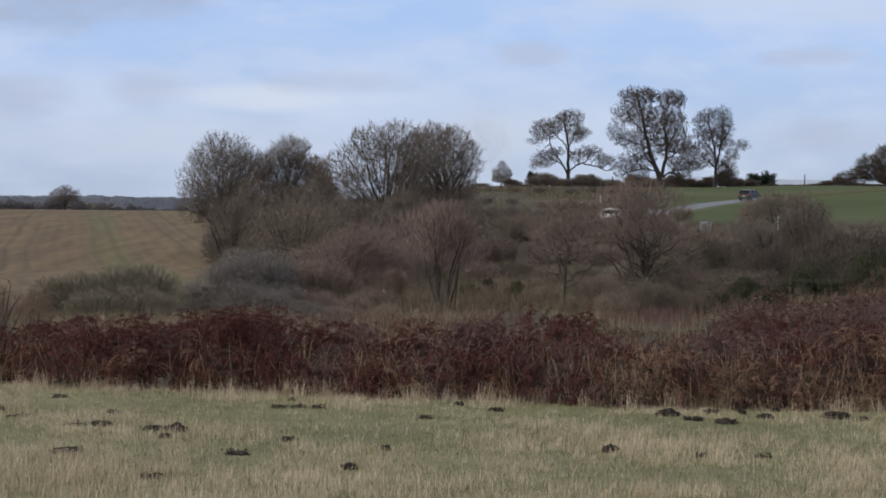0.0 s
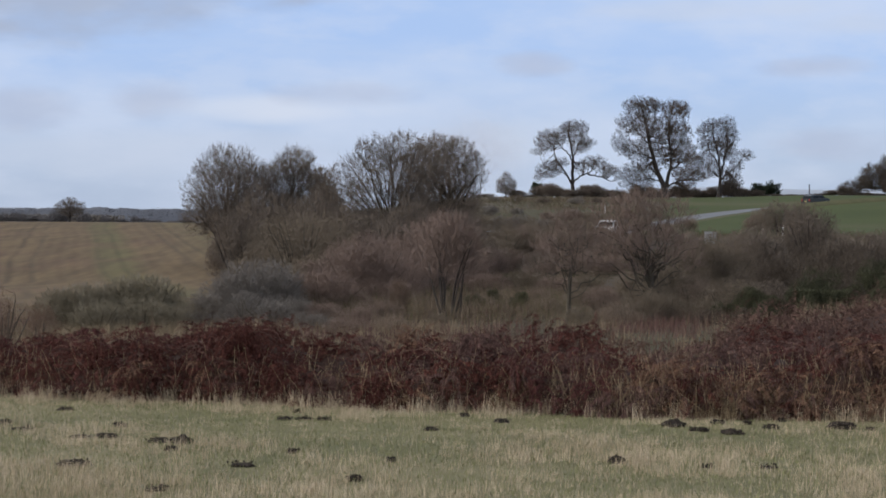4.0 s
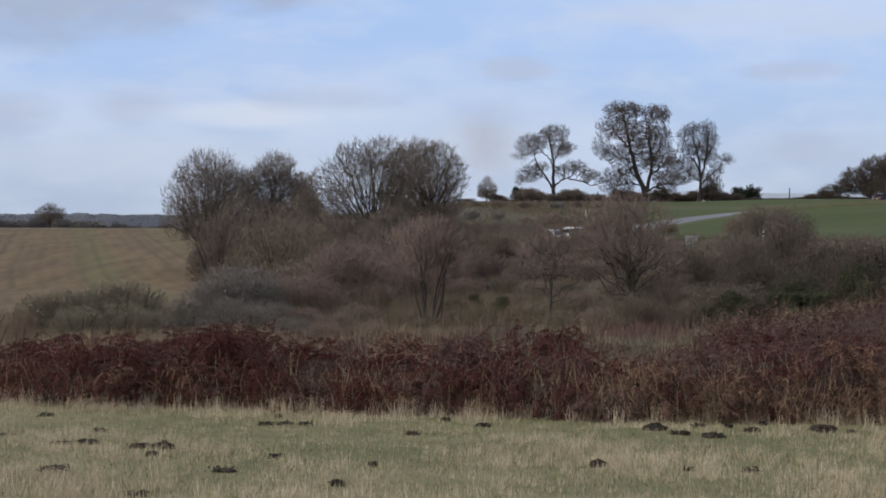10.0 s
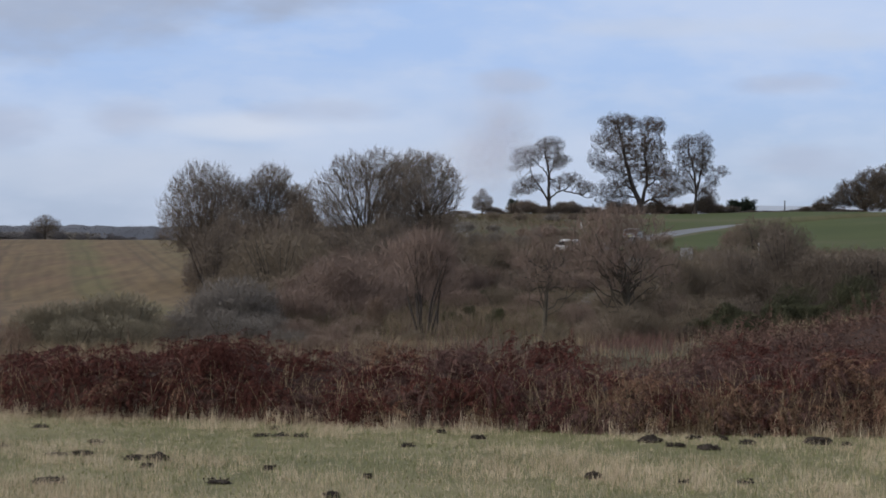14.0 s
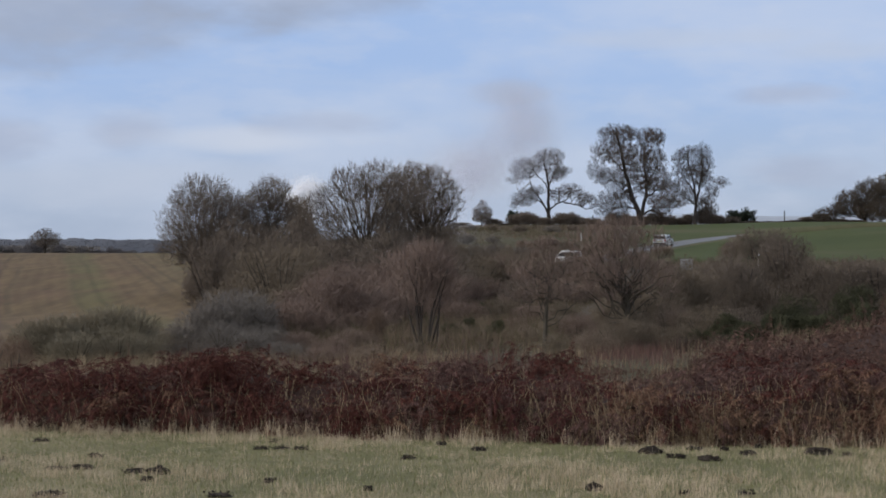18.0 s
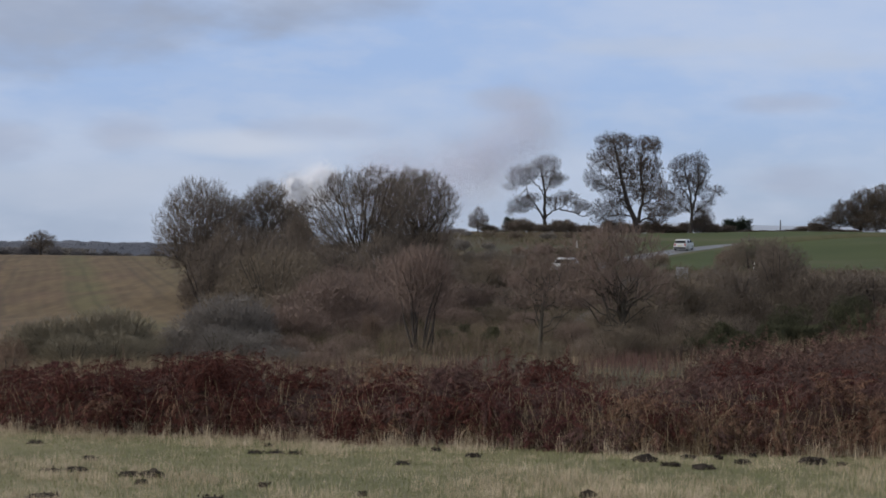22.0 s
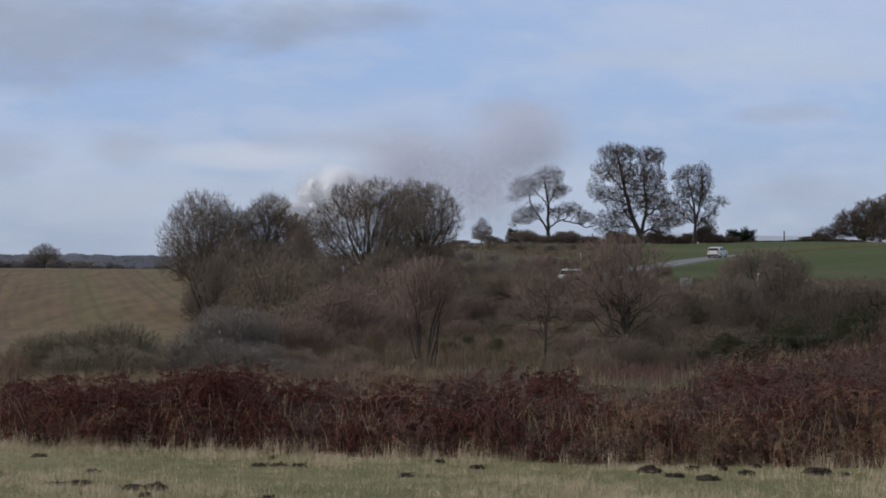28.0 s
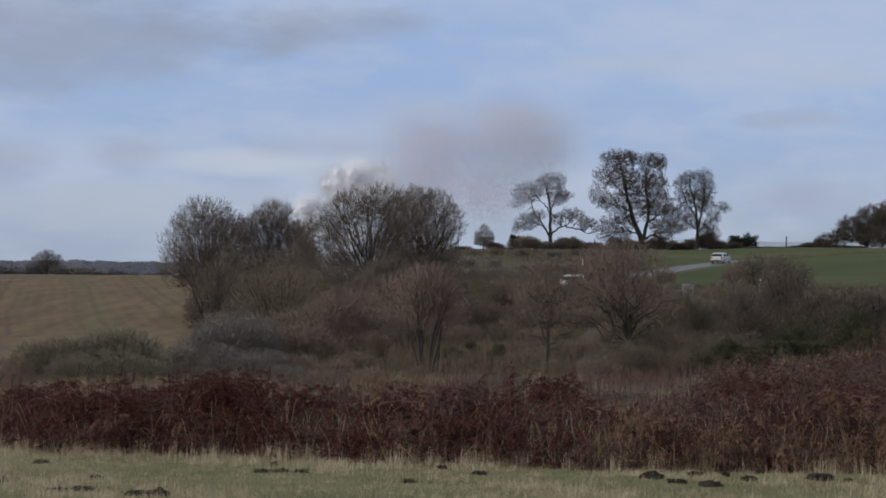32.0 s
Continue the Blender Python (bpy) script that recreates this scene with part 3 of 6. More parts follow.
def bush(name, seed, w, h, twig, label, category="bush", stems=11, counts=(45, 380, 3000, 6500), thin=0.010, bark="bark", low=0.0, spread=0.75, group="", spur=0.3):
    """A many-stemmed bare bush w wide and h high, its crown low metres off the ground."""
    rng = np.random.default_rng(seed)
    top = new(name)
    body = h - low
    lobes = [(0, 0, low + body * 0.47, w * 0.40, body * 0.50)]
    for _ in range(5):
        a, r = rng.uniform(0, 6.283), rng.uniform(0.14, 0.28) * w
        lobes.append((math.cos(a) * r, math.sin(a) * r, low + body * rng.uniform(0.28, 0.62), w * rng.uniform(0.2, 0.3), body * rng.uniform(0.28, 0.4)))
    a = rng.uniform(0, 6.283, stems)
    rr = rng.uniform(0.1, 1, stems) ** 0.6
    start = np.stack([np.cos(a) * rr * w * 0.10, np.sin(a) * rr * w * 0.10, np.full(stems, -0.15)], -1)
    goal = np.stack([np.cos(a) * rr * w * 0.36 * spread / 0.75, np.sin(a) * rr * w * 0.36 * spread / 0.75, low + body * (0.85 - 0.45 * rr * rng.uniform(0.3, 1, stems))], -1)
    span = np.linalg.norm(goal - start, axis=1)
    P = bend(rng, start, unit(goal - start), span, 7, 0.07, 0.01)
    R = (0.009 * h + 0.010) * rng.uniform(0.7, 1.3, stems)[:, None] * np.linspace(1, 0.3, 7)[None]
    for b in range(stems):
        V, F = tubes(P[b:b + 1], R[b:b + 1], 5)
        put("stem", mesh_of("stem", V, F), bark, top)
    V, F, _ = wood(rng, nodes_of(P, R), lobes, counts, thin, 0.09, 0.45, spur, 0.4)
    tagged(put("crown", mesh_of("crown", V, F), twig, top), kind="stuff")
    return tagged(top, label, category, group)


def spiny(name, seed, w, h, needle, label, category="bush", count=5200, size=0.16):
    """An evergreen bush: a few stems and thousands of small spiny sprays in uneven heaps."""
    rng = np.random.default_rng(seed)
    top = new(name)
    n = 5
    a = rng.uniform(0, 6.283, n)
    d = unit(np.stack([np.cos(a) * 0.5 * w / h, np.sin(a) * 0.5 * w / h, np.ones(n)], -1))
    P = bend(rng, np.zeros((n, 3)) - np.array([0, 0, 0.1]), d, np.full(n, h * 0.8), 5, 0.1, 0.02)
    for b in range(n):
        V, F = tubes(P[b:b + 1], np.full((1, 1), 0.02 + 0.01 * h) * np.linspace(1, 0.3, 5)[None], 5)
        put("stem", mesh_of("stem", V, F), "bark_dark", top)
    heaps = 15
    hc = np.stack([rng.uniform(-0.36, 0.36, heaps) * w, rng.uniform(-0.3, 0.3, heaps) * w, rng.uniform(0.15, 0.78, heaps) * h], -1)
    hc[:, :2] *= (1.15 - 0.75 * hc[:, 2:3] / h)
    hr = rng.uniform(0.13, 0.24, heaps) * (w + h) / 2
    k = rng.integers(0, heaps, count)
    u = unit(rng.normal(0, 1, (count, 3)))
    off = hc[k] + u * (hr[k] * rng.uniform(0.55, 1.08, count))[:, None]
    off[:, 2] = np.maximum(off[:, 2], 0.03)
    tv = ((-0.10, 0, 0), (0.10, 0, 0), (0, 0.1, 1.0), (0, -0.12, 0.7))
    V, F = scatter(tv, ((0, 1, 2), (1, 3, 2), (0, 3, 1)), off, rng.uniform(0, 6.3, count), rng.uniform(0.6, 1.4, (count, 1)) * size, rng.uniform(-1.2, 1.2, count))
    tagged(put("foliage", mesh_of("foliage", V, tris=F), needle, top), kind="stuff")
    return tagged(top, label, category)


def stand(ob, x, y, turn=0.0, sink=0.0):
    ob.matrix_basis = pose(x, y, float(ground_z(x, y)) - sink, 0, 0, turn) @ Matrix.Diagonal((*ob.scale, 1))
    return ob


def curve(pts, n):
    """A smooth line through control points (x, z), as n points."""
    p = np.array(pts, float)
    t = np.concatenate([[0], np.cumsum(np.hypot(*np.diff(p, axis=0).T))])
    q = np.linspace(0, t[-1], n)
    d = t[-1] * 0.06
    return np.stack([sum(np.interp(q + k * d, t, p[:, i]) for k in (-1, -0.5, 0, 0.5, 1)) / 5 for i in (0, 1)], -1)


def oak(seed, boughs, lobes, label, counts, leaves=0, thin=0.0125, spur=0.42):
    """An old bare oak. boughs: radii at both ends and control points (x, z), the trunk first; lobes: x, z, half width and half height of each clump of the crown."""
    rng = np.random.default_rng(seed)
    top = new("oak_tree")
    at, way, rad = [], [], []
    n = 16
    for i, (r0, r1, pts) in enumerate(boughs):
        c = curve(pts, n)
        s = np.linspace(0, 1, n)
        deep = np.cumsum(rng.normal(0, 0.16, n)) * s + (0 if i == 0 else rng.uniform(-2.2, 2.2)) * s ** 1.3
        P = np.stack([c[:, 0], deep, c[:, 1]], -1)[None]
        P[:, 1:-1, ::2] += rng.normal(0, 0.07, (1, n - 2, 2))
        R = 0.82 * (r0 + (r1 - r0) * s ** 0.7)[None] * (1 + 0.5 * np.exp(-s * 14) * (i == 0))
        V, F = tubes(P, R, 9 if i == 0 else 7)
        put("trunk" if i == 0 else "limb", mesh_of("limb", V, F, smooth=True), "bark_dark", top)
        a, w, r = nodes_of(P, R)
        keep = slice(5, None) if i == 0 else slice(2, None)
        at.append(a[keep]), way.append(w[keep]), rad.append(r[keep])
    full = [(x, rng.uniform(-1.8, 1.8), z, w * 1.32, h * 1.42) for x, z, w, h in lobes]
    V, F, ends = wood(rng, (np.concatenate(at), np.concatenate(way), np.concatenate(rad)), full, counts, thin, 0.12, 0.3, spur, 0.5)
    tagged(put("crown", mesh_of("crown", V, F), "twig_oak", top), kind="stuff")
    if leaves:
        k = rng.integers(0, len(ends), leaves * 2)
        k = k[ends[k, 2, 0] + rng.normal(0, 3.5, len(k)) > -0.5][:leaves]
        m = len(k)
        off = ends[k, rng.integers(1, 3, m)] + rng.normal(0, 0.15, (m, 3))
        tv = ((-0.35, 0, 0), (0.35, 0, 0.05), (0.3, 0.9, -0.1), (-0.3, 0.85, 0.1))
        V, F = scatter(tv, ((0, 1, 2, 3),), off, rng.uniform(0, 6.3, m), rng.uniform(0.10, 0.20, (m, 1)), rng.uniform(-1.8, 0.6, m))
        tagged(put("dead_foliage", mesh_of("dead_foliage", V, F), "oak_leaf", top, "withered brown leaves still hanging"), kind="stuff")
    return tagged(top, label, "tree")


# the three oaks on the hilltop
stand(oak(11, ((0.5, 0.14, ((0.0, -0.3), (-0.2, 2.6), (-0.1, 5.8), (-0.2, 7.9), (-0.7, 10.2), (-1.1, 12.5), (-0.7, 14.0))),
               (0.26, 0.06, ((-0.4, 2.4), (-1.1, 3.9), (-2.1, 5.3), (-3.2, 6.2), (-3.7, 8.1), (-4.1, 9.8), (-5.3, 10.8))),
               (0.20, 0.05, ((-0.2, 6.6), (-1.2, 8.3), (-2.5, 9.4), (-3.4, 11.0))), (0.22, 0.05, ((-0.1, 7.4), (0.6, 9.2), (1.3, 10.6), (1.5, 12.5), (0.8, 13.8))),
               (0.24, 0.06, ((0.0, 2.4), (0.8, 3.7), (2.1, 4.3), (3.3, 4.8), (4.0, 6.4), (5.0, 7.3))), (0.18, 0.05, ((2.5, 4.4), (4.2, 3.9), (5.5, 3.6), (6.5, 2.9), (7.9, 3.1), (9.2, 4.0))),
               (0.18, 0.04, ((-0.5, 2.8), (-1.5, 4.3), (-2.7, 4.9), (-4.4, 5.2), (-6.1, 4.1))), (0.12, 0.04, ((1.3, 10.4), (2.1, 10.0), (3.2, 10.1)))),
          ((0.0, 12.7, 2.3, 1.3), (-4.7, 10.5, 2.3, 1.6), (-6.5, 8.5, 1.4, 0.7), (-2.5, 11.3, 1.6, 1.4), (1.1, 9.8, 1.8, 1.5), (2.7, 10.0, 1.4, 0.7), (-4.6, 5.0, 2.1, 1.3), (-2.5, 6.4, 1.5, 0.7),
           (-6.3, 3.7, 1.1, 0.7), (3.7, 6.3, 2.1, 1.1), (6.5, 5.0, 1.9, 0.9), (8.6, 3.9, 1.1, 0.6), (1.3, 5.6, 1.3, 1.1)),
          "bare spreading oak with a low drooping limb on the hilltop", (170, 1200, 7000, 17000)), 23.8, 372)
stand(oak(12, ((0.75, 0.2, ((0.0, -0.9), (-0.2, 2.1), (-1.3, 4.5), (-2.1, 6.6), (-2.7, 9.0), (-3.4, 12.1), (-4.0, 14.9), (-4.7, 17.2))),
               (0.5, 0.12, ((0.1, 1.6), (0.6, 4.3), (1.3, 6.6), (0.9, 9.6), (0.6, 12.8), (0.9, 15.3), (1.6, 17.2))), (0.28, 0.06, ((-1.1, 3.8), (-2.6, 5.3), (-3.6, 7.2), (-4.1, 8.9))),
               (0.24, 0.05, ((-2.1, 6.8), (-3.4, 8.0), (-5.3, 8.3), (-7.7, 9.4))), (0.26, 0.06, ((-2.8, 9.8), (-4.5, 11.5), (-6.1, 13.4), (-7.0, 15.5))),
               (0.26, 0.05, ((0.4, 2.1), (1.9, 2.9), (3.5, 3.4), (5.7, 3.2))), (0.26, 0.05, ((1.2, 5.1), (3.0, 6.8), (4.7, 8.3))), (0.24, 0.05, ((1.1, 7.9), (2.4, 9.8), (3.6, 12.5))),
               (0.2, 0.05, ((-0.6, 3.0), (-2.8, 3.6), (-5.1, 3.2), (-7.2, 2.3))), (0.2, 0.05, ((-3.3, 11.9), (-2.1, 14.4), (-1.7, 17.0)))),
          ((-4.7, 17.0, 3.0, 1.6), (-2.1, 17.2, 1.8, 1.3), (1.5, 16.6, 2.3, 1.5), (3.3, 16.4, 1.3, 1.4), (-6.8, 13.8, 2.3, 1.8), (-8.3, 10.1, 1.8, 1.7), (-3.9, 13.4, 2.6, 1.9), (-0.2, 12.8, 2.3, 2.1),
           (2.6, 12.3, 2.1, 1.9), (-5.5, 8.9, 2.6, 1.6), (3.6, 8.5, 2.2, 2.0), (5.3, 6.8, 1.5, 1.6), (-6.2, 4.9, 2.1, 1.4), (-7.2, 2.7, 1.5, 1.0), (-3.4, 5.5, 2.1, 1.6), (3.6, 4.3, 2.3, 1.4),
           (6.0, 4.3, 1.5, 1.3), (0.6, 8.3, 2.3, 2.3), (-4.3, 2.8, 2.1, 1.2), (4.3, 2.1, 1.4, 0.9), (-2.3, 10.1, 1.9, 1.9)),
          "tallest hilltop oak with withered brown leaves clinging on", (260, 2300, 15000, 34000), 11000, 0.0145), 41.3, 376)
stand(oak(13, ((0.48, 0.1, ((0.0, -0.6), (-0.1, 2.3), (0.2, 4.8), (-0.2, 7.7), (-0.6, 9.8), (-1.3, 11.9), (-1.1, 14.0))), (0.28, 0.08, ((0.2, 4.3), (0.9, 7.0), (1.3, 9.8), (1.3, 12.3), (1.1, 14.5))),
               (0.22, 0.05, ((0.1, 3.2), (1.5, 4.7), (2.9, 5.7), (4.1, 7.1), (5.4, 8.1))), (0.2, 0.05, ((-0.2, 6.0), (-1.7, 8.3), (-2.6, 10.0), (-3.4, 12.1))),
               (0.18, 0.05, ((-0.1, 4.0), (-1.9, 5.3), (-3.2, 6.2))), (0.14, 0.04, ((1.2, 8.5), (2.1, 10.0), (2.6, 11.7)))),
          ((-1.4, 13.3, 1.9, 1.3), (1.2, 13.6, 1.7, 1.3), (-3.4, 12.3, 1.2, 1.0), (1.9, 11.3, 1.7, 1.6), (-2.0, 10.2, 1.9, 1.4), (0.2, 9.8, 1.9, 1.7), (-2.6, 7.1, 1.8, 1.4), (1.9, 8.3, 1.7, 1.4),
           (4.6, 7.9, 1.5, 0.9), (3.4, 6.1, 1.3, 1.0), (1.8, 4.3, 1.9, 1.2), (-3.0, 4.5, 1.5, 1.2), (-0.9, 5.5, 1.5, 1.4), (2.8, 2.7, 1.5, 1.0)),
          "slender bare oak with upswept boughs on the hilltop", (150, 1200, 7500, 18000)), 51.5, 376)

# the domed trees across the valley
stand(tree("ash_tree", 21, 3.4, 0.33, ((-0.1, 0, 8.2, 3.1, 2.1), (-2.2, 0, 6.1, 2.0, 2.5), (1.8, 0, 6.8, 2.7, 2.5), (0.4, -1, 3.6, 3.4, 2.8), (0.2, 0, 5.4, 3.4, 3.4), (1.6, -1, 3.2, 3.0, 2.2), (-2.4, 0, 4.0, 1.9, 2.2), (2.6, 0, 6.0, 2.2, 2.6)), 5,
           "twig_dome", "bark", "broad domed bare tree at the edge of the stubble", counts=(220, 1900, 11000, 24000), thin=0.0100, spur=0.5, gnarl=0.06, fork=0.2), -19.3, 177)
stand(tree("ash_tree", 22, 3.2, 0.28, ((0.6, 0, 8.1, 2.0, 1.7), (-1.2, 0, 6.4, 2.0, 2.1), (1.5, 0, 5.9, 1.9, 2.3), (0.0, -1, 3.7, 3.0, 2.1)), 6,
           "twig_dome", "bark", "bare rounded tree standing close beside its neighbour", counts=(190, 1500, 8500, 18000), thin=0.0100, spur=0.5, gnarl=0.06, fork=0.2), -14.2, 180)
stand(tree("ash_tree", 23, 2.6, 0.28, ((-3.5, 0, 6.4, 2.0, 2.1), (-1.5, 0, 8.4, 2.1, 1.8), (0.9, 0, 8.9, 2.1, 1.7), (-2.6, 0, 4.6, 2.3, 2.0), (0.4, 0, 6.4, 2.7, 2.3), (3.0, 0, 7.6, 2.2, 2.0), (1.8, 0, 4.6, 2.5, 2.1), (-3.4, 0, 3.0, 2.1, 1.6), (-1.4, -1, 2.6, 2.4, 1.6)), 5,
           "twig_dome", "bark", "fan-shaped bare tree with many straight rising boughs", counts=(230, 1700, 9000, 21000), thin=0.0100, spur=0.45, gnarl=0.045, fork=0.05, stiff=0.55), -4.6, 170)
stand(tree("ash_tree", 24, 4.0, 0.34, ((-1.2, 0, 8.8, 2.4, 1.6), (0.8, 0, 8.1, 2.1, 2.0), (2.3, 0, 6.6, 1.5, 2.2), (-0.6, 0, 6.0, 3.0, 2.3), (1.1, 0, 3.9, 2.3, 1.9), (-3.0, 0, 7.0, 2.0, 2.4), (-3.0, 0, 4.4, 2.4, 2.4), (0.4, 0, 2.6, 2.8, 1.8), (-2.6, 0, 2.4, 2.6, 1.8)), 5,
           "twig_dome", "bark_dark", "dense dark bare tree behind the fan-shaped one", counts=(220, 1900, 12000, 27000), thin=0.0105, spur=0.5, gnarl=0.06, fork=0.2), 0.5, 196)
stand(tree("ash_tree", 25, 2.6, 0.16, ((-0.1, 0, 5.9, 1.5, 1.8), (0.3, 0, 4.0, 1.7, 1.8)), 5,
           "twig_dome", "bark", "slim bare tree in the gap between the domed ones", counts=(60, 350, 2600, 6000), thin=0.016, spur=0.4, gnarl=0.06, fork=0.2), -11.4, 186)

stand(tree("sallow_tree", 26, 1.8, 0.3, ((-3.2, 0, 3.6, 3.0, 2.8), (0.6, 0, 5.3, 3.4, 3.1), (4.6, 0, 6.1, 4.0, 3.3), (-5.2, 0, 2.2, 2.2, 2.0), (9.0, 0, 6.2, 3.6, 3.4), (2, -1, 2.4, 5.0, 2.4), (-7.5, 0, 1.5, 2.4, 1.5)), 5,
           "twig_thorn", "bark_dark", "broad rounded bare sallow at the end of the skyline hedge", counts=(160, 1300, 11000, 30000), thin=0.024, spur=0.6, gnarl=0.06, fork=0.1), 84.5, 380)

# bushes of the valley, kind by kind; x, y, width, height
KINDS = {
    "olive": ("thorn_bush", "twig_olive", "bark", "olive-brown leafless thorn thicket in the valley"),
    "red": ("birch_bush", "twig_red", "bark", "reddish-brown twiggy leafless thicket on the slope"),
    "grey": ("willow_bush", "twig_grey", "bark", "grey leafless willow scrub behind the bracken"),
    "pale": ("birch_bush", "twig_pale", "bark", "pale grey-brown leafless birch scrub on the slope"),
    "rust": ("bramble_bush", "twig_rust", "bark", "low rust-brown bramble thicket behind the bracken"),
    "thorn": ("blackthorn_bush", "twig_thorn", "bark_dark", "dark blackthorn thicket on the bank behind the bracken"),
    "green": ("willow_bush", "twig_green", "bark", "dark grey-green leafless willow scrub behind the bracken"),
    "dark": ("thorn_bush", "twig_dome", "bark_dark", "dark brown brushwood thicket on the slope"),
}
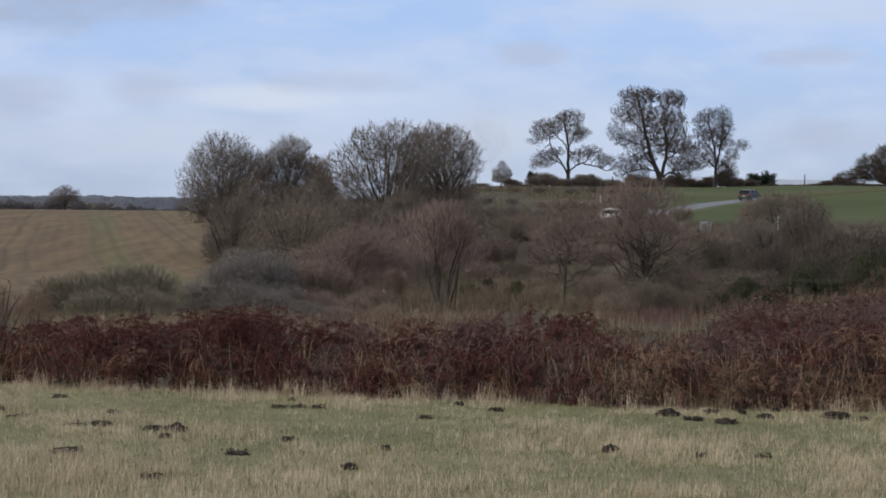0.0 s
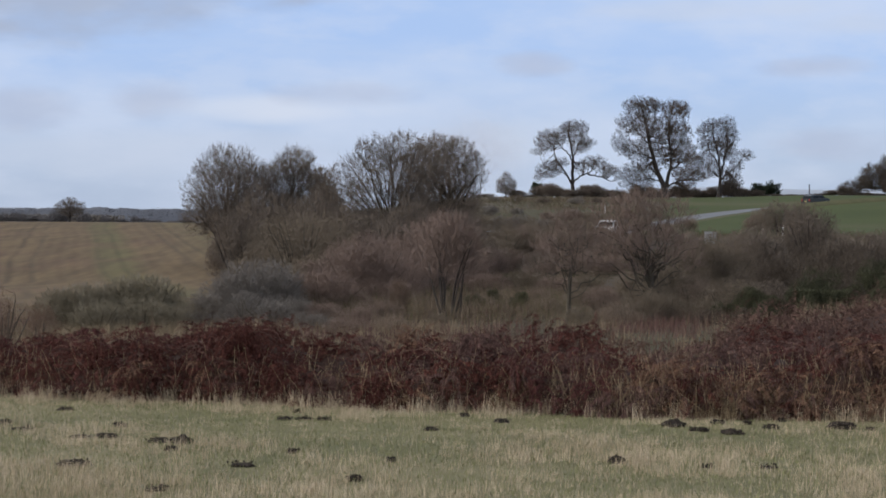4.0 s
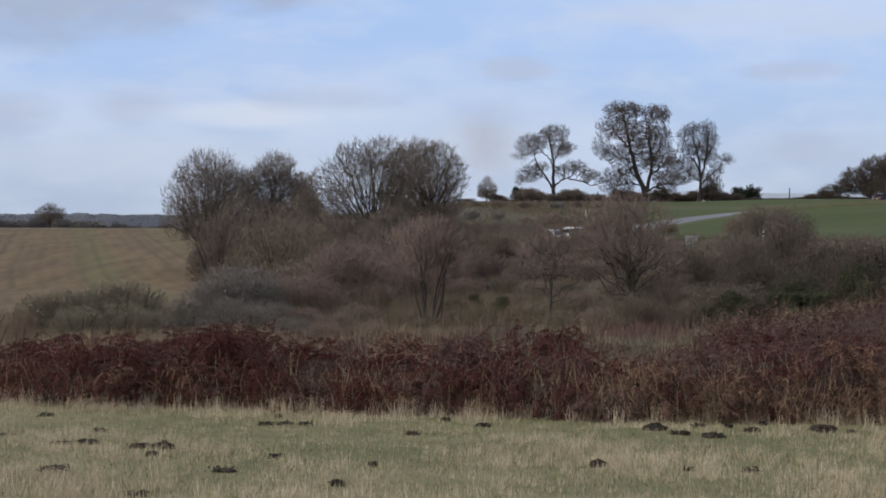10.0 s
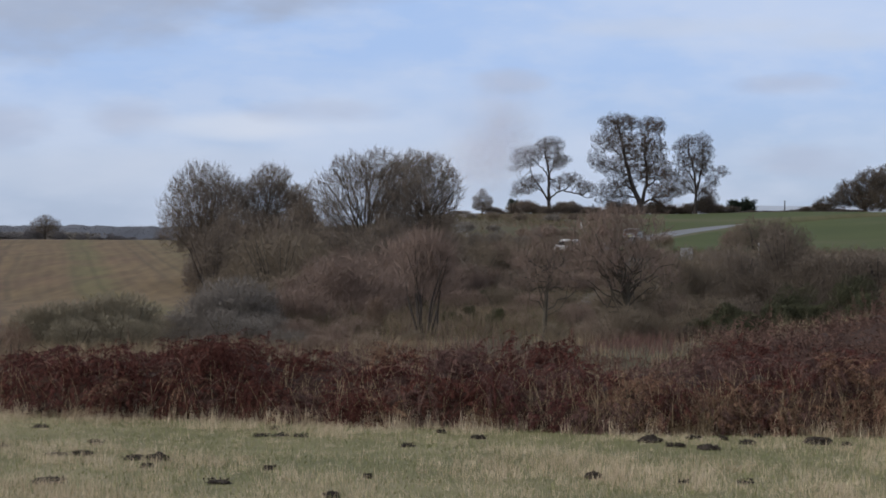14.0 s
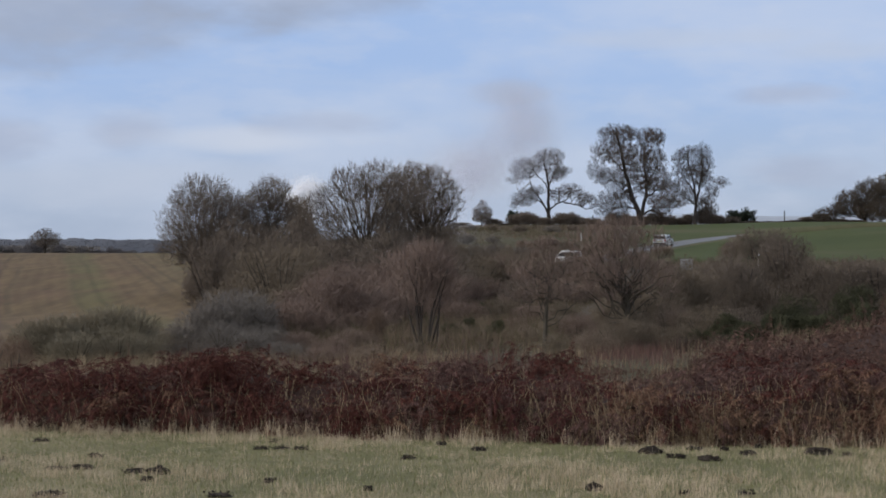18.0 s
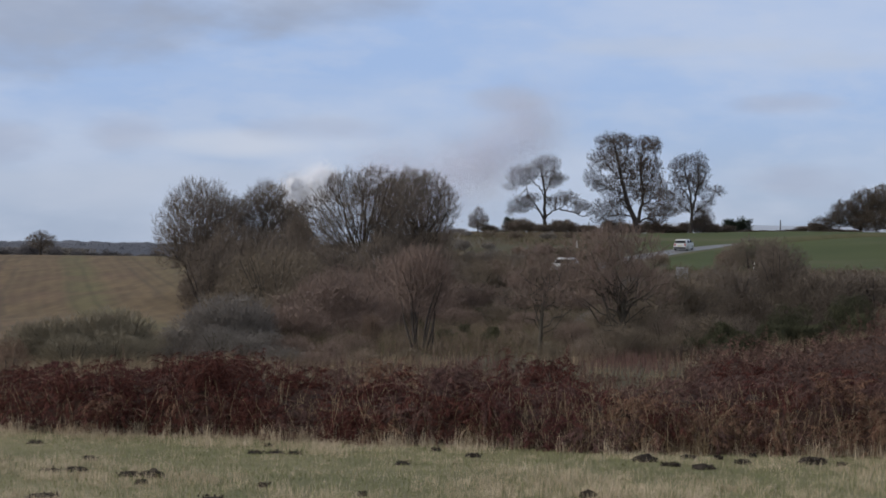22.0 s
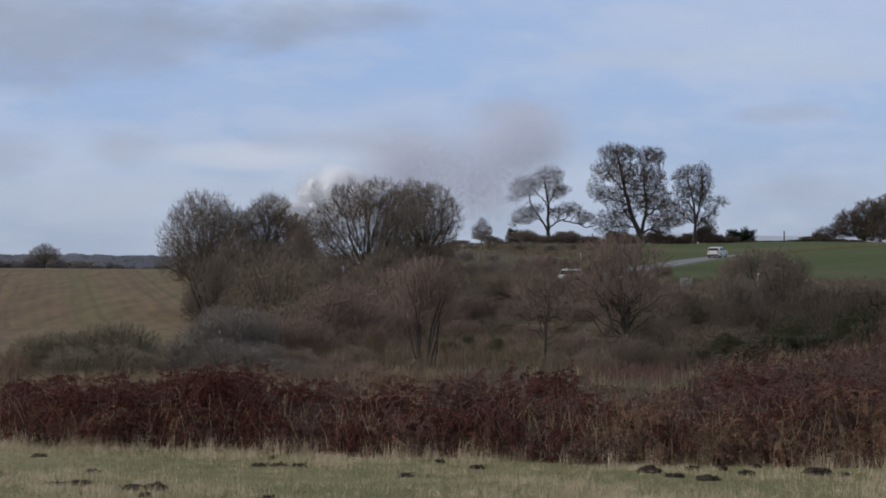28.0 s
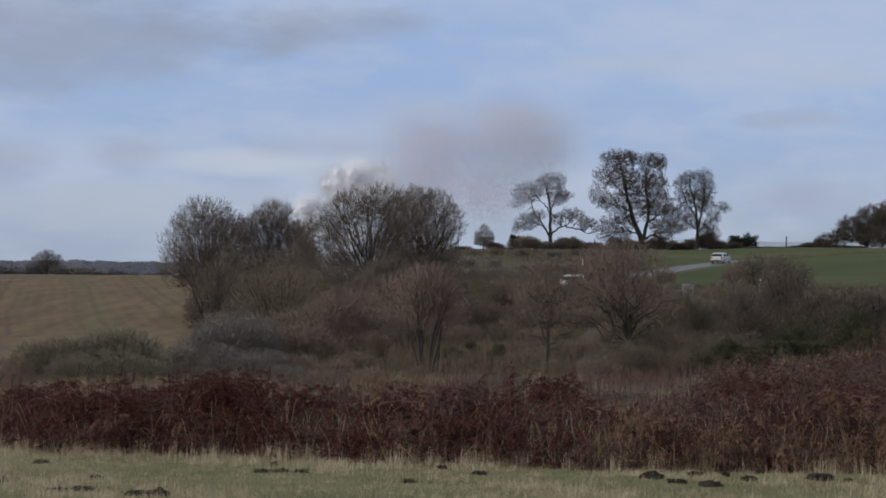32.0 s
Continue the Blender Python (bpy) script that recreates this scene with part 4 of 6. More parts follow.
BUSHES = (
    ("green", -10.4, 56, 2.2, 1.1),
    ("green", -9.5, 58, 2.2, 1.3),
    ("green", -9.0, 60, 2.4, 1.3),
    ("green", -8.5, 62, 1.8, 1.0),
    ("rust", -10.6, 52, 1.3, 0.9),
    ("grey", -7.9, 66, 1.7, 0.9),
    ("grey", -7.2, 68, 2.4, 1.4),
    ("grey", -6.5, 70, 2.7, 1.6),
    ("grey", -5.3, 66, 2.1, 1.3),
    ("grey", -6.5, 58, 1.8, 0.6),
    ("grey", -5.3, 60, 2.3, 0.9),
    ("grey", -3.9, 56, 2.1, 0.7),
    ("dark", -16.3, 150, 4.0, 3.2),
    ("dark", -15.3, 160, 5.6, 3.8),
    ("olive", -11.6, 135, 5.1, 2.5),
    ("olive", -9.3, 130, 6.2, 3.9),
    ("olive", -7.4, 128, 5.3, 3.0),
    ("olive", -12.0, 120, 3.8, 1.6),
    ("olive", -7.4, 110, 5.6, 1.9),
    ("olive", -5.8, 118, 4.1, 2.0),
    ("dark", -10.2, 172, 4.4, 6.5),
    ("dark", -11.4, 168, 4.8, 5.7),
    ("dark", -8.4, 165, 4.7, 4.6),
    ("dark", -13.5, 168, 5.3, 5.6),
    ("dark", -16.0, 172, 5.4, 6.4),
    ("dark", -2.7, 150, 4.8, 3.0),
    ("dark", 0.7, 160, 4.6, 3.8),
    ("red", -4.7, 90, 4.0, 1.5),
    ("red", -3.6, 94, 4.2, 2.1),
    ("red", -2.7, 100, 3.8, 2.7),
    ("red", -4.9, 78, 3.5, 1.0),
    ("red", -3.4, 74, 3.8, 0.8),
    ("red", -2.3, 78, 3.0, 1.2),
    ("red", -4.5, 120, 3.8, 3.0),
    ("red", -1.7, 110, 4.2, 3.5),
    ("red", -1.7, 86, 2.7, 2.2),
    ("red", 0.5, 105, 3.7, 3.1),
    ("dark", 2.1, 120, 3.8, 2.6),
    ("red", 0.0, 112, 3.9, 3.7),
    ("rust", -1.5, 67, 0.8, 1.4),
    ("red", -2.7, 54, 2.1, 0.6),
    ("pale", -1.5, 56, 1.8, 0.6),
    ("olive", 9.6, 80, 2.5, 2.2),
    ("olive", 12.0, 84, 3.2, 2.5),
    ("pale", 8.3, 66, 2.1, 1.5),
    ("olive", 9.0, 64, 2.4, 1.3),
    ("dark", 17.0, 110, 3.5, 2.7),
    ("thorn", 12.8, 80, 2.5, 2.0),
    ("dark", 27.2, 150, 4.4, 3.8),
    ("thorn", 13.9, 80, 2.5, 2.3),
    ("dark", 27.2, 140, 4.4, 2.7),
    ("dark", 27.1, 130, 4.5, 2.7),
    ("dark", 29.6, 135, 4.3, 2.8),
    ("dark", 30.0, 130, 4.9, 2.7),
    ("thorn", 15.4, 75, 2.1, 2.3),
    ("thorn", 17.6, 80, 2.5, 2.1),
    ("dark", 34.1, 205, 5.2, 3.6),
    ("thorn", 38.1, 215, 3.5, 2.9),
    ("red", 33.3, 210, 4.0, 2.6),
    ("thorn", 10.2, 60, 1.5, 0.9),
    ("thorn", 12.2, 66, 2.1, 1.5),
    ("olive", 7.4, 66, 2.1, 1.2),
    ("pale", 6.1, 68, 2.2, 0.8),
    ("olive", 5.0, 64, 1.6, 0.5),
    ("pale", 6.1, 62, 2.0, 0.4),
    ("olive", 7.0, 60, 1.7, 0.4),
    ("thorn", 7.5, 56, 1.8, 0.3),
    ("thorn", 8.2, 54, 1.5, 0.3),
    ("olive", 5.6, 80, 2.0, 0.8),
    ("pale", 3.6, 72, 1.8, 0.7),
    ("grey", 7.6, 313, 3.1, 1.0),
    ("olive", 11.1, 308, 3.2, 1.2),
    ("dark", 14.7, 299, 3.5, 1.2),
    ("grey", 19.5, 296, 4.4, 1.3),
    ("dark", 23.2, 306, 4.4, 1.1),
    ("olive", 25.8, 300, 3.6, 1.0),
    ("grey", 5.5, 257, 3.1, 1.6),
    ("grey", 9.2, 260, 3.4, 1.0),
    ("pale", 12.5, 246, 3.2, 1.1),
    ("red", 15.3, 247, 4.0, 1.6),
    ("olive", 18.2, 242, 3.8, 1.3),
    ("red", 22.8, 249, 3.1, 1.1),
    ("grey", 5.5, 207, 2.7, 2.0),
    ("grey", 7.9, 207, 3.5, 2.1),
    ("grey", 11.1, 218, 3.3, 1.3),
    ("olive", 13.1, 198, 3.1, 1.6),
    ("olive", 17.8, 214, 2.9, 1.6),
    ("olive", 20.7, 214, 3.2, 1.8),
    ("pale", 21.4, 198, 2.7, 1.6),
    ("pale", 25.7, 215, 3.1, 1.6),
    ("olive", 4.2, 154, 2.1, 2.1),
    ("olive", 7.3, 172, 2.8, 1.6),
    ("red", 9.8, 159, 2.3, 1.7),
    ("pale", 14.3, 174, 3.2, 2.0),
    ("red", 15.5, 165, 3.1, 1.6),
    ("pale", 19.5, 175, 2.6, 2.1),
    ("grey", 21.8, 169, 2.7, 1.3),
    ("olive", 4.1, 139, 2.3, 2.0),
    ("red", 7.0, 138, 2.0, 2.4),
    ("olive", 9.4, 143, 2.2, 1.9),
    ("olive", 11.9, 136, 2.7, 1.7),
    ("grey", 13.8, 127, 2.6, 2.2),
    ("dark", 14.8, 118, 2.4, 2.1),
    ("red", 2.8, 113, 2.1, 2.0),
    ("dark", 4.3, 101, 1.6, 1.5),
    ("pale", 7.4, 115, 2.2, 1.8),
    ("olive", 8.2, 93, 1.8, 1.0),
    ("olive", 13.0, 119, 2.1, 2.0),
    ("olive", 11.7, 96, 2.0, 1.3),
    ("olive", 1.6, 154, 3.9, 2.6),
    ("dark", 3.1, 156, 4.2, 2.7),
    ("olive", 4.6, 153, 4.1, 2.6),
    ("red", 6.2, 156, 4.2, 2.6),
    ("olive", 7.7, 154, 3.9, 2.7),
    ("pale", 9.3, 156, 3.8, 2.4),
    ("olive", 10.7, 154, 3.5, 2.2),
    ("dark", 12.1, 152, 3.5, 1.9),
    ("olive", 13.9, 155, 3.5, 1.6),
    ("red", 15.1, 152, 3.5, 1.8),
    ("olive", 17.0, 156, 3.6, 2.0),
    ("dark", 18.8, 158, 3.6, 2.1),
    ("olive", 1.9, 118, 3.7, 1.8),
    ("red", 4.0, 122, 3.9, 1.7),
    ("dark", 5.8, 120, 3.6, 1.6),
    ("olive", 7.9, 124, 3.8, 1.5),
    ("pale", 9.5, 118, 3.6, 1.4),
    ("olive", 11.8, 122, 3.9, 1.4),
    ("dark", 13.6, 120, 3.6, 1.6),
    ("red", 2.1, 96, 2.7, 1.1),
    ("olive", 3.8, 98, 2.9, 1.2),
    ("red", 5.1, 94, 2.6, 1.0),
    ("olive", 7.0, 96, 2.8, 1.0),
    ("grey", 8.2, 92, 2.7, 1.0),
    ("olive", 10.1, 95, 2.8, 1.0),
    ("thorn", 23.1, 138, 3.5, 2.2),
    ("dark", 21.7, 146, 4.1, 2.5),
    ("dark", 19.0, 120, 3.3, 2.3),
    ("dark", 16.5, 96, 2.8, 1.7),
    ("thorn", 18.2, 98, 2.9, 2.1),
    ("dark", 18.4, 92, 2.7, 2.0),
    ("thorn", 19.8, 92, 2.9, 1.9),
    ("thorn", 11.0, 74, 2.1, 1.6),
    ("dark", 11.4, 70, 2.0, 1.3),
    ("thorn", 11.9, 66, 1.8, 1.1),
    ("thorn", 13.0, 66, 1.8, 1.2),
    ("dark", -3.0, 166, 5.0, 4.8),
    ("dark", -4.0, 150, 4.8, 3.7),
    ("dark", -6.1, 160, 4.6, 4.1),
    ("olive", -13.0, 146, 5.1, 3.9),
    ("olive", -7.8, 142, 4.0, 3.7),
    ("dark", -11.3, 158, 5.0, 4.6),
    ("red", -5.5, 112, 3.9, 2.6),
    ("red", -6.1, 100, 3.5, 1.8),
    ("olive", -7.9, 98, 3.7, 1.5),
    ("olive", -9.7, 104, 3.3, 1.4),
    ("red", -3.4, 84, 3.2, 1.4),
    ("red", -2.1, 88, 2.8, 1.8),
    ("red", -1.0, 92, 2.9, 2.5),
    ("red", -0.4, 100, 3.2, 3.0),
    ("red", 1.3, 98, 3.1, 2.4),
    ("grey", -6.2, 62, 2.0, 1.1),
    ("grey", -5.1, 62, 2.0, 1.0),
    ("red", -3.9, 62, 2.2, 0.8),
    ("red", -2.7, 60, 2.1, 0.7),
    ("red", -2.1, 64, 1.8, 0.8),
    ("grey", -7.3, 58, 1.7, 0.6),
    ("green", -9.4, 54, 1.9, 1.0),
    ("green", -8.5, 55, 2.1, 1.1),
    ("green", -7.9, 56, 1.8, 0.9),
    ("dark", 2.1, 205, 2.6, 3.5),
    ("dark", 2.9, 200, 3.2, 2.6),
    ("olive", 5.9, 60, 1.7, 1.2),
    ("olive", 6.8, 61, 1.7, 1.0),
    ("pale", 5.1, 59, 1.5, 0.8),
    ("olive", 3.9, 60, 1.1, 0.7),
    ("olive", 7.6, 60, 1.7, 0.8),
    ("red", 5.6, 72, 1.8, 1.1),
    ("olive", 1.5, 78, 1.5, 0.5),
    ("red", 3.9, 84, 2.1, 0.6),
    ("olive", -0.2, 60, 1.1, 0.5),
    ("dark", 13.5, 175, 2.2, 1.9),
    ("olive", 6.5, 162, 2.7, 2.6),
    ("dark", 7.9, 162, 2.9, 2.6),
    ("olive", 9.4, 163, 2.5, 2.5),
    ("olive", 5.2, 160, 2.8, 2.6),
    ("olive", 12.4, 178, 2.0, 1.4),
    ("dark", 2.1, 160, 3.0, 3.5),
    ("olive", 3.7, 161, 3.1, 3.2),
    ("dark", 5.2, 162, 2.9, 3.1),
    ("olive", 6.8, 164, 2.7, 3.0),
    ("dark", 8.3, 165, 2.5, 2.9),
    ("olive", 9.4, 166, 1.9, 2.8),
    ("olive", 13.7, 181, 1.7, 2.3),
    ("dark", 14.1, 178, 1.8, 2.1),
)
patterns = {}
for n, (kind, x, y, w, h) in enumerate(BUSHES):
    name, twig, bark, label = KINDS[kind]
    far = y > 105
    slot = (kind, far, 0 if far else n % 2)
    if slot not in patterns:
        patterns[slot] = bush(name, 40 + n, 4.0, 4.0, twig, label, "bush", bark=bark, stems=9 if far else 12, counts=(40, 300, 2400, 9000) if far else (60, 450, 3200, 12000),
                              thin=0.010 if far else 0.0062, spur=0.17 if far else 0.13)
        ob = patterns[slot]
    else:
        ob = copy_thing(patterns[slot], Matrix())
    h = max(h * 1.12, 0.6)
    w = min(w, 2.1 * h)
    ob.scale = (w / 3.6, w / 3.6, h / 4.0)
    stand(ob, x, y, n * 77.0, 0.1)

# the broad domes that stand out among them
for n, (kind, x, y, w, h) in enumerate((
    ("olive", -8.5, 118, 8.1, 4.1),
    ("red", -3.3, 80, 4.5, 2.6),
    ("red", -4.5, 72, 3.6, 1.4),
    ("grey", -6.2, 66, 3.7, 1.8),
    ("dark", -14.6, 142, 5.6, 4.7),
    ("green", -8.8, 58, 3.2, 1.5),
    ("green", -10.2, 56, 2.3, 1.2),
    ("olive", 10.2, 82, 3.6, 2.5),
    ("dark", 14.5, 92, 3.6, 2.9),
    ("dark", 25.7, 142, 4.9, 4.1),
    ("red", -0.4, 104, 4.0, 3.6),
    ("thorn", 15.8, 78, 3.1, 2.4),
    ("olive", 7.7, 74, 3.3, 1.7),
)):
    name, twig, bark, label = KINDS[kind]
    coarse = 0.5 + y / 160
    stand(bush(name, 400 + n, w * 1.12, h * 1.2, twig, "large rounded " + label, "bush", stems=14, bark=bark, counts=(90, 700, 4500, 15000), thin=0.0070 * coarse, spur=0.11 * coarse + 0.05), x, y, n * 50.0, 0.1)

# knee-high brushwood that covers the valley sides between the bushes
def undergrowth(name, seed, mat_name, label, count):
    rng = np.random.default_rng(seed)
    y = 62 + 285 * rng.uniform(0, 1, count) ** 1.15
    x = y * rng.uniform(-0.105, 0.245, count)
    left = -0.108 * y
    v = value_noise(x * 0.12 + 9 * seed, y * 0.06 + 5 * seed) * 0.6 + value_noise(x * 0.5, y * 0.2 + seed) * 0.4
    keep = (v > rng.uniform(0.30, 0.62, count)) & (x > left + 1.5) & ~((y > 205) & (x > 24 + 0.09 * (y - 240)))
    x, y = x[keep], y[keep]
    m = len(x)
    d = unit(np.stack([rng.normal(0, 0.6, m), rng.normal(0, 0.5, m), np.ones(m)], -1))
    tall = rng.uniform(0.35, 1.0, m) * (0.5 + value_noise(x * 0.3 + seed, y * 0.15))
    P = bend(rng, np.stack([x, y, ground_z(x, y) - 0.05], -1), d, tall * 0.8, 3, 0.3, 0.0)
    V, F = ribbons(rng, P, (0.00007 * y)[:, None] * np.linspace(1, 0.5, 3)[None])
    tagged(put(name, mesh_of(name, V, F), mat_name), label, "scrub", kind="stuff")


# the two brushwoods wear twig colours with shade painted in
undergrowth("undergrowth", 1, "brush_olive_shaded", "olive-brown brushwood covering the valley side", 110000)
undergrowth("undergrowth", 2, "brush_red_shaded", "reddish dead stems among the valley bushes", 80000)
undergrowth("rough_sward", 3, "sward", "dull green rough grass on the hillside", 70000)

# bushes that stand out by their shape
stand(bush("hazel_tree", 91, 2.8, 3.7, "twig_red", "round reddish tree on a cluster of bare stems", "tree", stems=11, counts=(60, 420, 2600, 5200), low=1.1, thin=0.007, bark="bark_dark", spread=0.6), 0.15, 66)
stand(tree("birch_tree", 92, 2.4, 0.07, ((-0.2, -0.3, 3.3, 0.7, 0.4), (-0.7, 0.0, 2.5, 0.7, 0.4), (0.6, 0.3, 2.6, 0.8, 0.5), (0.0, -0.3, 2.0, 0.9, 0.5), (-0.9, 0.0, 1.7, 0.6, 0.3), (1.0, 0.3, 1.8, 0.7, 0.3), (0.1, -0.3, 2.9, 0.7, 0.5)), 4,
           "twig_red", "bark", "slender bare birch with fine forked twigs", counts=(45, 220, 1000, 2200), thin=0.0055, gnarl=0.16, fork=0.3, lean=0.06, spur=0.25), 3.95, 64)
stand(tree("hawthorn_tree", 93, 2.0, 0.10, ((-1.3, -0.3, 3.4, 0.9, 0.7), (-0.3, 0.0, 3.8, 1.1, 0.6), (0.7, 0.3, 3.6, 0.9, 0.6), (-1.1, -0.3, 2.5, 1.1, 0.6), (0.8, 0.0, 2.5, 1.0, 0.6), (-0.2, 0.3, 3.0, 1.1, 0.7), (-1.7, -0.3, 2.0, 0.8, 0.4), (1.2, 0.0, 1.9, 0.7, 0.4), (-0.4, 0.3, 1.9, 1.1, 0.6)), 4,
           "twig_red", "bark", "spreading crooked hawthorn with a broad twiggy crown", counts=(80, 420, 2200, 5600), thin=0.006, gnarl=0.17, fork=0.3, spur=0.26), 6.8, 66)
for n, (x, y, w, h) in enumerate(((10.9, 58, 2.0, 1.3), (10.1, 56, 1.6, 0.7), (9.1, 58, 2.0, 0.9), (8.9, 54, 1.5, 0.6), (12.9, 60, 1.9, 1.6), (12.7, 58, 1.8, 1.0), (11.0, 56, 1.4, 0.6), (8.6, 60, 1.5, 0.6),
                                  (2.8, 74, 1.0, 0.7), (1.9, 80, 0.7, 0.7), (1.1, 76, 1.1, 0.5), (3.0, 100, 0.8, 1.0))):
    stand(spiny("gorse_bush", 130 + n, w, h, "gorse", "dark green gorse standing among dead grass", count=11000 if w > 1.2 else 4000, size=0.055), x, y, n * 50.0)
for n, (x, y, w, h) in enumerate(((61.2, 392, 3.5, 2.8), (64.6, 394, 3.8, 3.1), (63.6, 396, 3.4, 2.2), (18.1, 398, 2.9, 3.2))):
    stand(spiny("pine_tree", 150 + n, w, h, "pine", "dark rounded evergreen on the skyline", "tree", count=900, size=0.45), x, y, n * 50.0)

stand(tree("thorn_tree", 95, 2.2, 0.12, ((0.1, 0, 3.6, 1.0, 1.1), (-0.9, 0, 2.5, 1.0, 1.1), (1.0, 0, 2.4, 1.1, 1.0), (0, 0, 1.4, 2.0, 1.0)), 5,
           "twig_dome", "bark_dark", "small upright bare thorn tree on the skyline", counts=(60, 400, 2200, 5000), thin=0.014, spur=0.35, gnarl=0.06, fork=0.1), 10.9, 362)

for n, (x, y, h) in enumerate(((-8.9, 40, 1.35), (-9.4, 42, 1.7), (-8.3, 41, 0.95), (-9.9, 43, 1.5))):
    stand(bush("birch_sapling", 96 + n, 1.1, h, "twig_rust", "thin rust-brown birch sapling behind the bracken", stems=6, counts=(14, 60, 260, 600), thin=0.004, spur=0.12, spread=1.0), x, y, n * 70.0)

for n, (x, y, w, h) in enumerate(((21.3, 160, 2.6, 2.6), (30.6, 196, 4.4, 3.0), (5.9, 168, 3.0, 2.2))):
    stand(bush("elder_bush", 120 + n, w, h, "twig_olive", "thin straggling leafless elder with open twigs", stems=7, counts=(26, 130, 600, 1500), thin=0.008, spur=0.2, spread=1.0), x, y, n * 70.0)

# hedge along the hilltop
hedge = None
for n, (x, y, w, h) in enumerate(((12.6, 364, 4.0, 1.6), (6.8, 366, 4.6, 0.9), (13.9, 374, 4.7, 1.3), (16.4, 376, 3.8, 0.6), (20.0, 370, 5.2, 2.6), (22.3, 368, 3.7, 1.8), (25.7, 370, 4.7, 2.6), (28.0, 372, 4.2, 2.2),
                                  (30.4, 376, 4.3, 1.1), (34.7, 376, 6.0, 1.1), (38.1, 378, 6.0, 1.5), (40.9, 380, 6.0, 1.3), (46.7, 392, 5.5, 1.6), (50.3, 394, 5.0, 1.8), (54.1, 378, 5.3, 3.6), (56.3, 380, 4.3, 2.0),
                                  (59.5, 384, 5.0, 0.7), (63.0, 384, 5.0, 0.7), (66.4, 384, 4.9, 0.6), (69.6, 384, 4.9, 0.6), (72.3, 384, 4.4, 0.8), (74.7, 384, 4.9, 1.5), (76.3, 382, 4.4, 2.2), (78.6, 380, 6.0, 1.0), (81.8, 380, 7.2, 0.8))):
    if n < 3:
        ob = bush("hedge_bush", 170 + n, 3.5, 2.6, "twig_dome", "leafless hawthorn of the hedge on the skyline", stems=9, counts=(40, 300, 2000, 5000), thin=0.015, bark="bark_dark", group="skyline hedge", spur=0.3)
        hedge = [*(hedge or []), ob]
    else:
        ob = copy_thing(hedge[n % 3], Matrix())
    ob.scale = (w / 3.5, w / 3.5, h / 2.6)
    stand(ob, x, y, n * 61.0, 0.2)
for n in range(19):
    ob = copy_thing(hedge[n % 3], Matrix())
    w, h = 4.2 + 1.3 * math.sin(n * 2.3), 2.2 + 0.7 * math.sin(n * 1.7)
    ob.scale = (w / 3.5, w / 3.5, h / 2.6)
    stand(ob, 17.5 + 2.3 * n + 0.5 * math.sin(n * 5.0), 384 + 2 * math.sin(n * 3.1), n * 83.0, 0.2)
# scrub beside the field oak on the far crest
scrub = None
for n, (x, y, w, h) in enumerate(((-74.5, 385, 5.4, 3.3), (-69.8, 386, 3.9, 2.9), (-79.4, 388, 7.4, 2.5), (-83.8, 388, 8.4, 2.8), (-75.9, 384, 4.9, 2.2), (-64.6, 380, 2.6, 2.3), (-61.8, 382, 3.9, 1.6),
                                  (-58.5, 384, 5.4, 1.8), (-55.8, 384, 3.9, 1.5), (-50.2, 384, 3.9, 2.1), (-52.8, 384, 3.4, 1.3), (-59.6, 384, 2.4, 2.2), (-88.2, 388, 8.4, 2.9))):
    if n < 2:
        ob = bush("crest_bush", 190 + n, 3.5, 2.6, "twig_hazed", "leafless scrub on the crest of the stubble, greyed by painted haze", stems=8, counts=(40, 260, 1500, 3500), thin=0.015, bark="bark_dark", spur=0.3)
        scrub = [*(scrub or []), ob]
    else:
        ob = copy_thing(scrub[n % 2], Matrix())
    ob.scale = (w / 3.5, w / 3.5, h / 2.6)
    stand(ob, x, y, n * 61.0, 0.2)


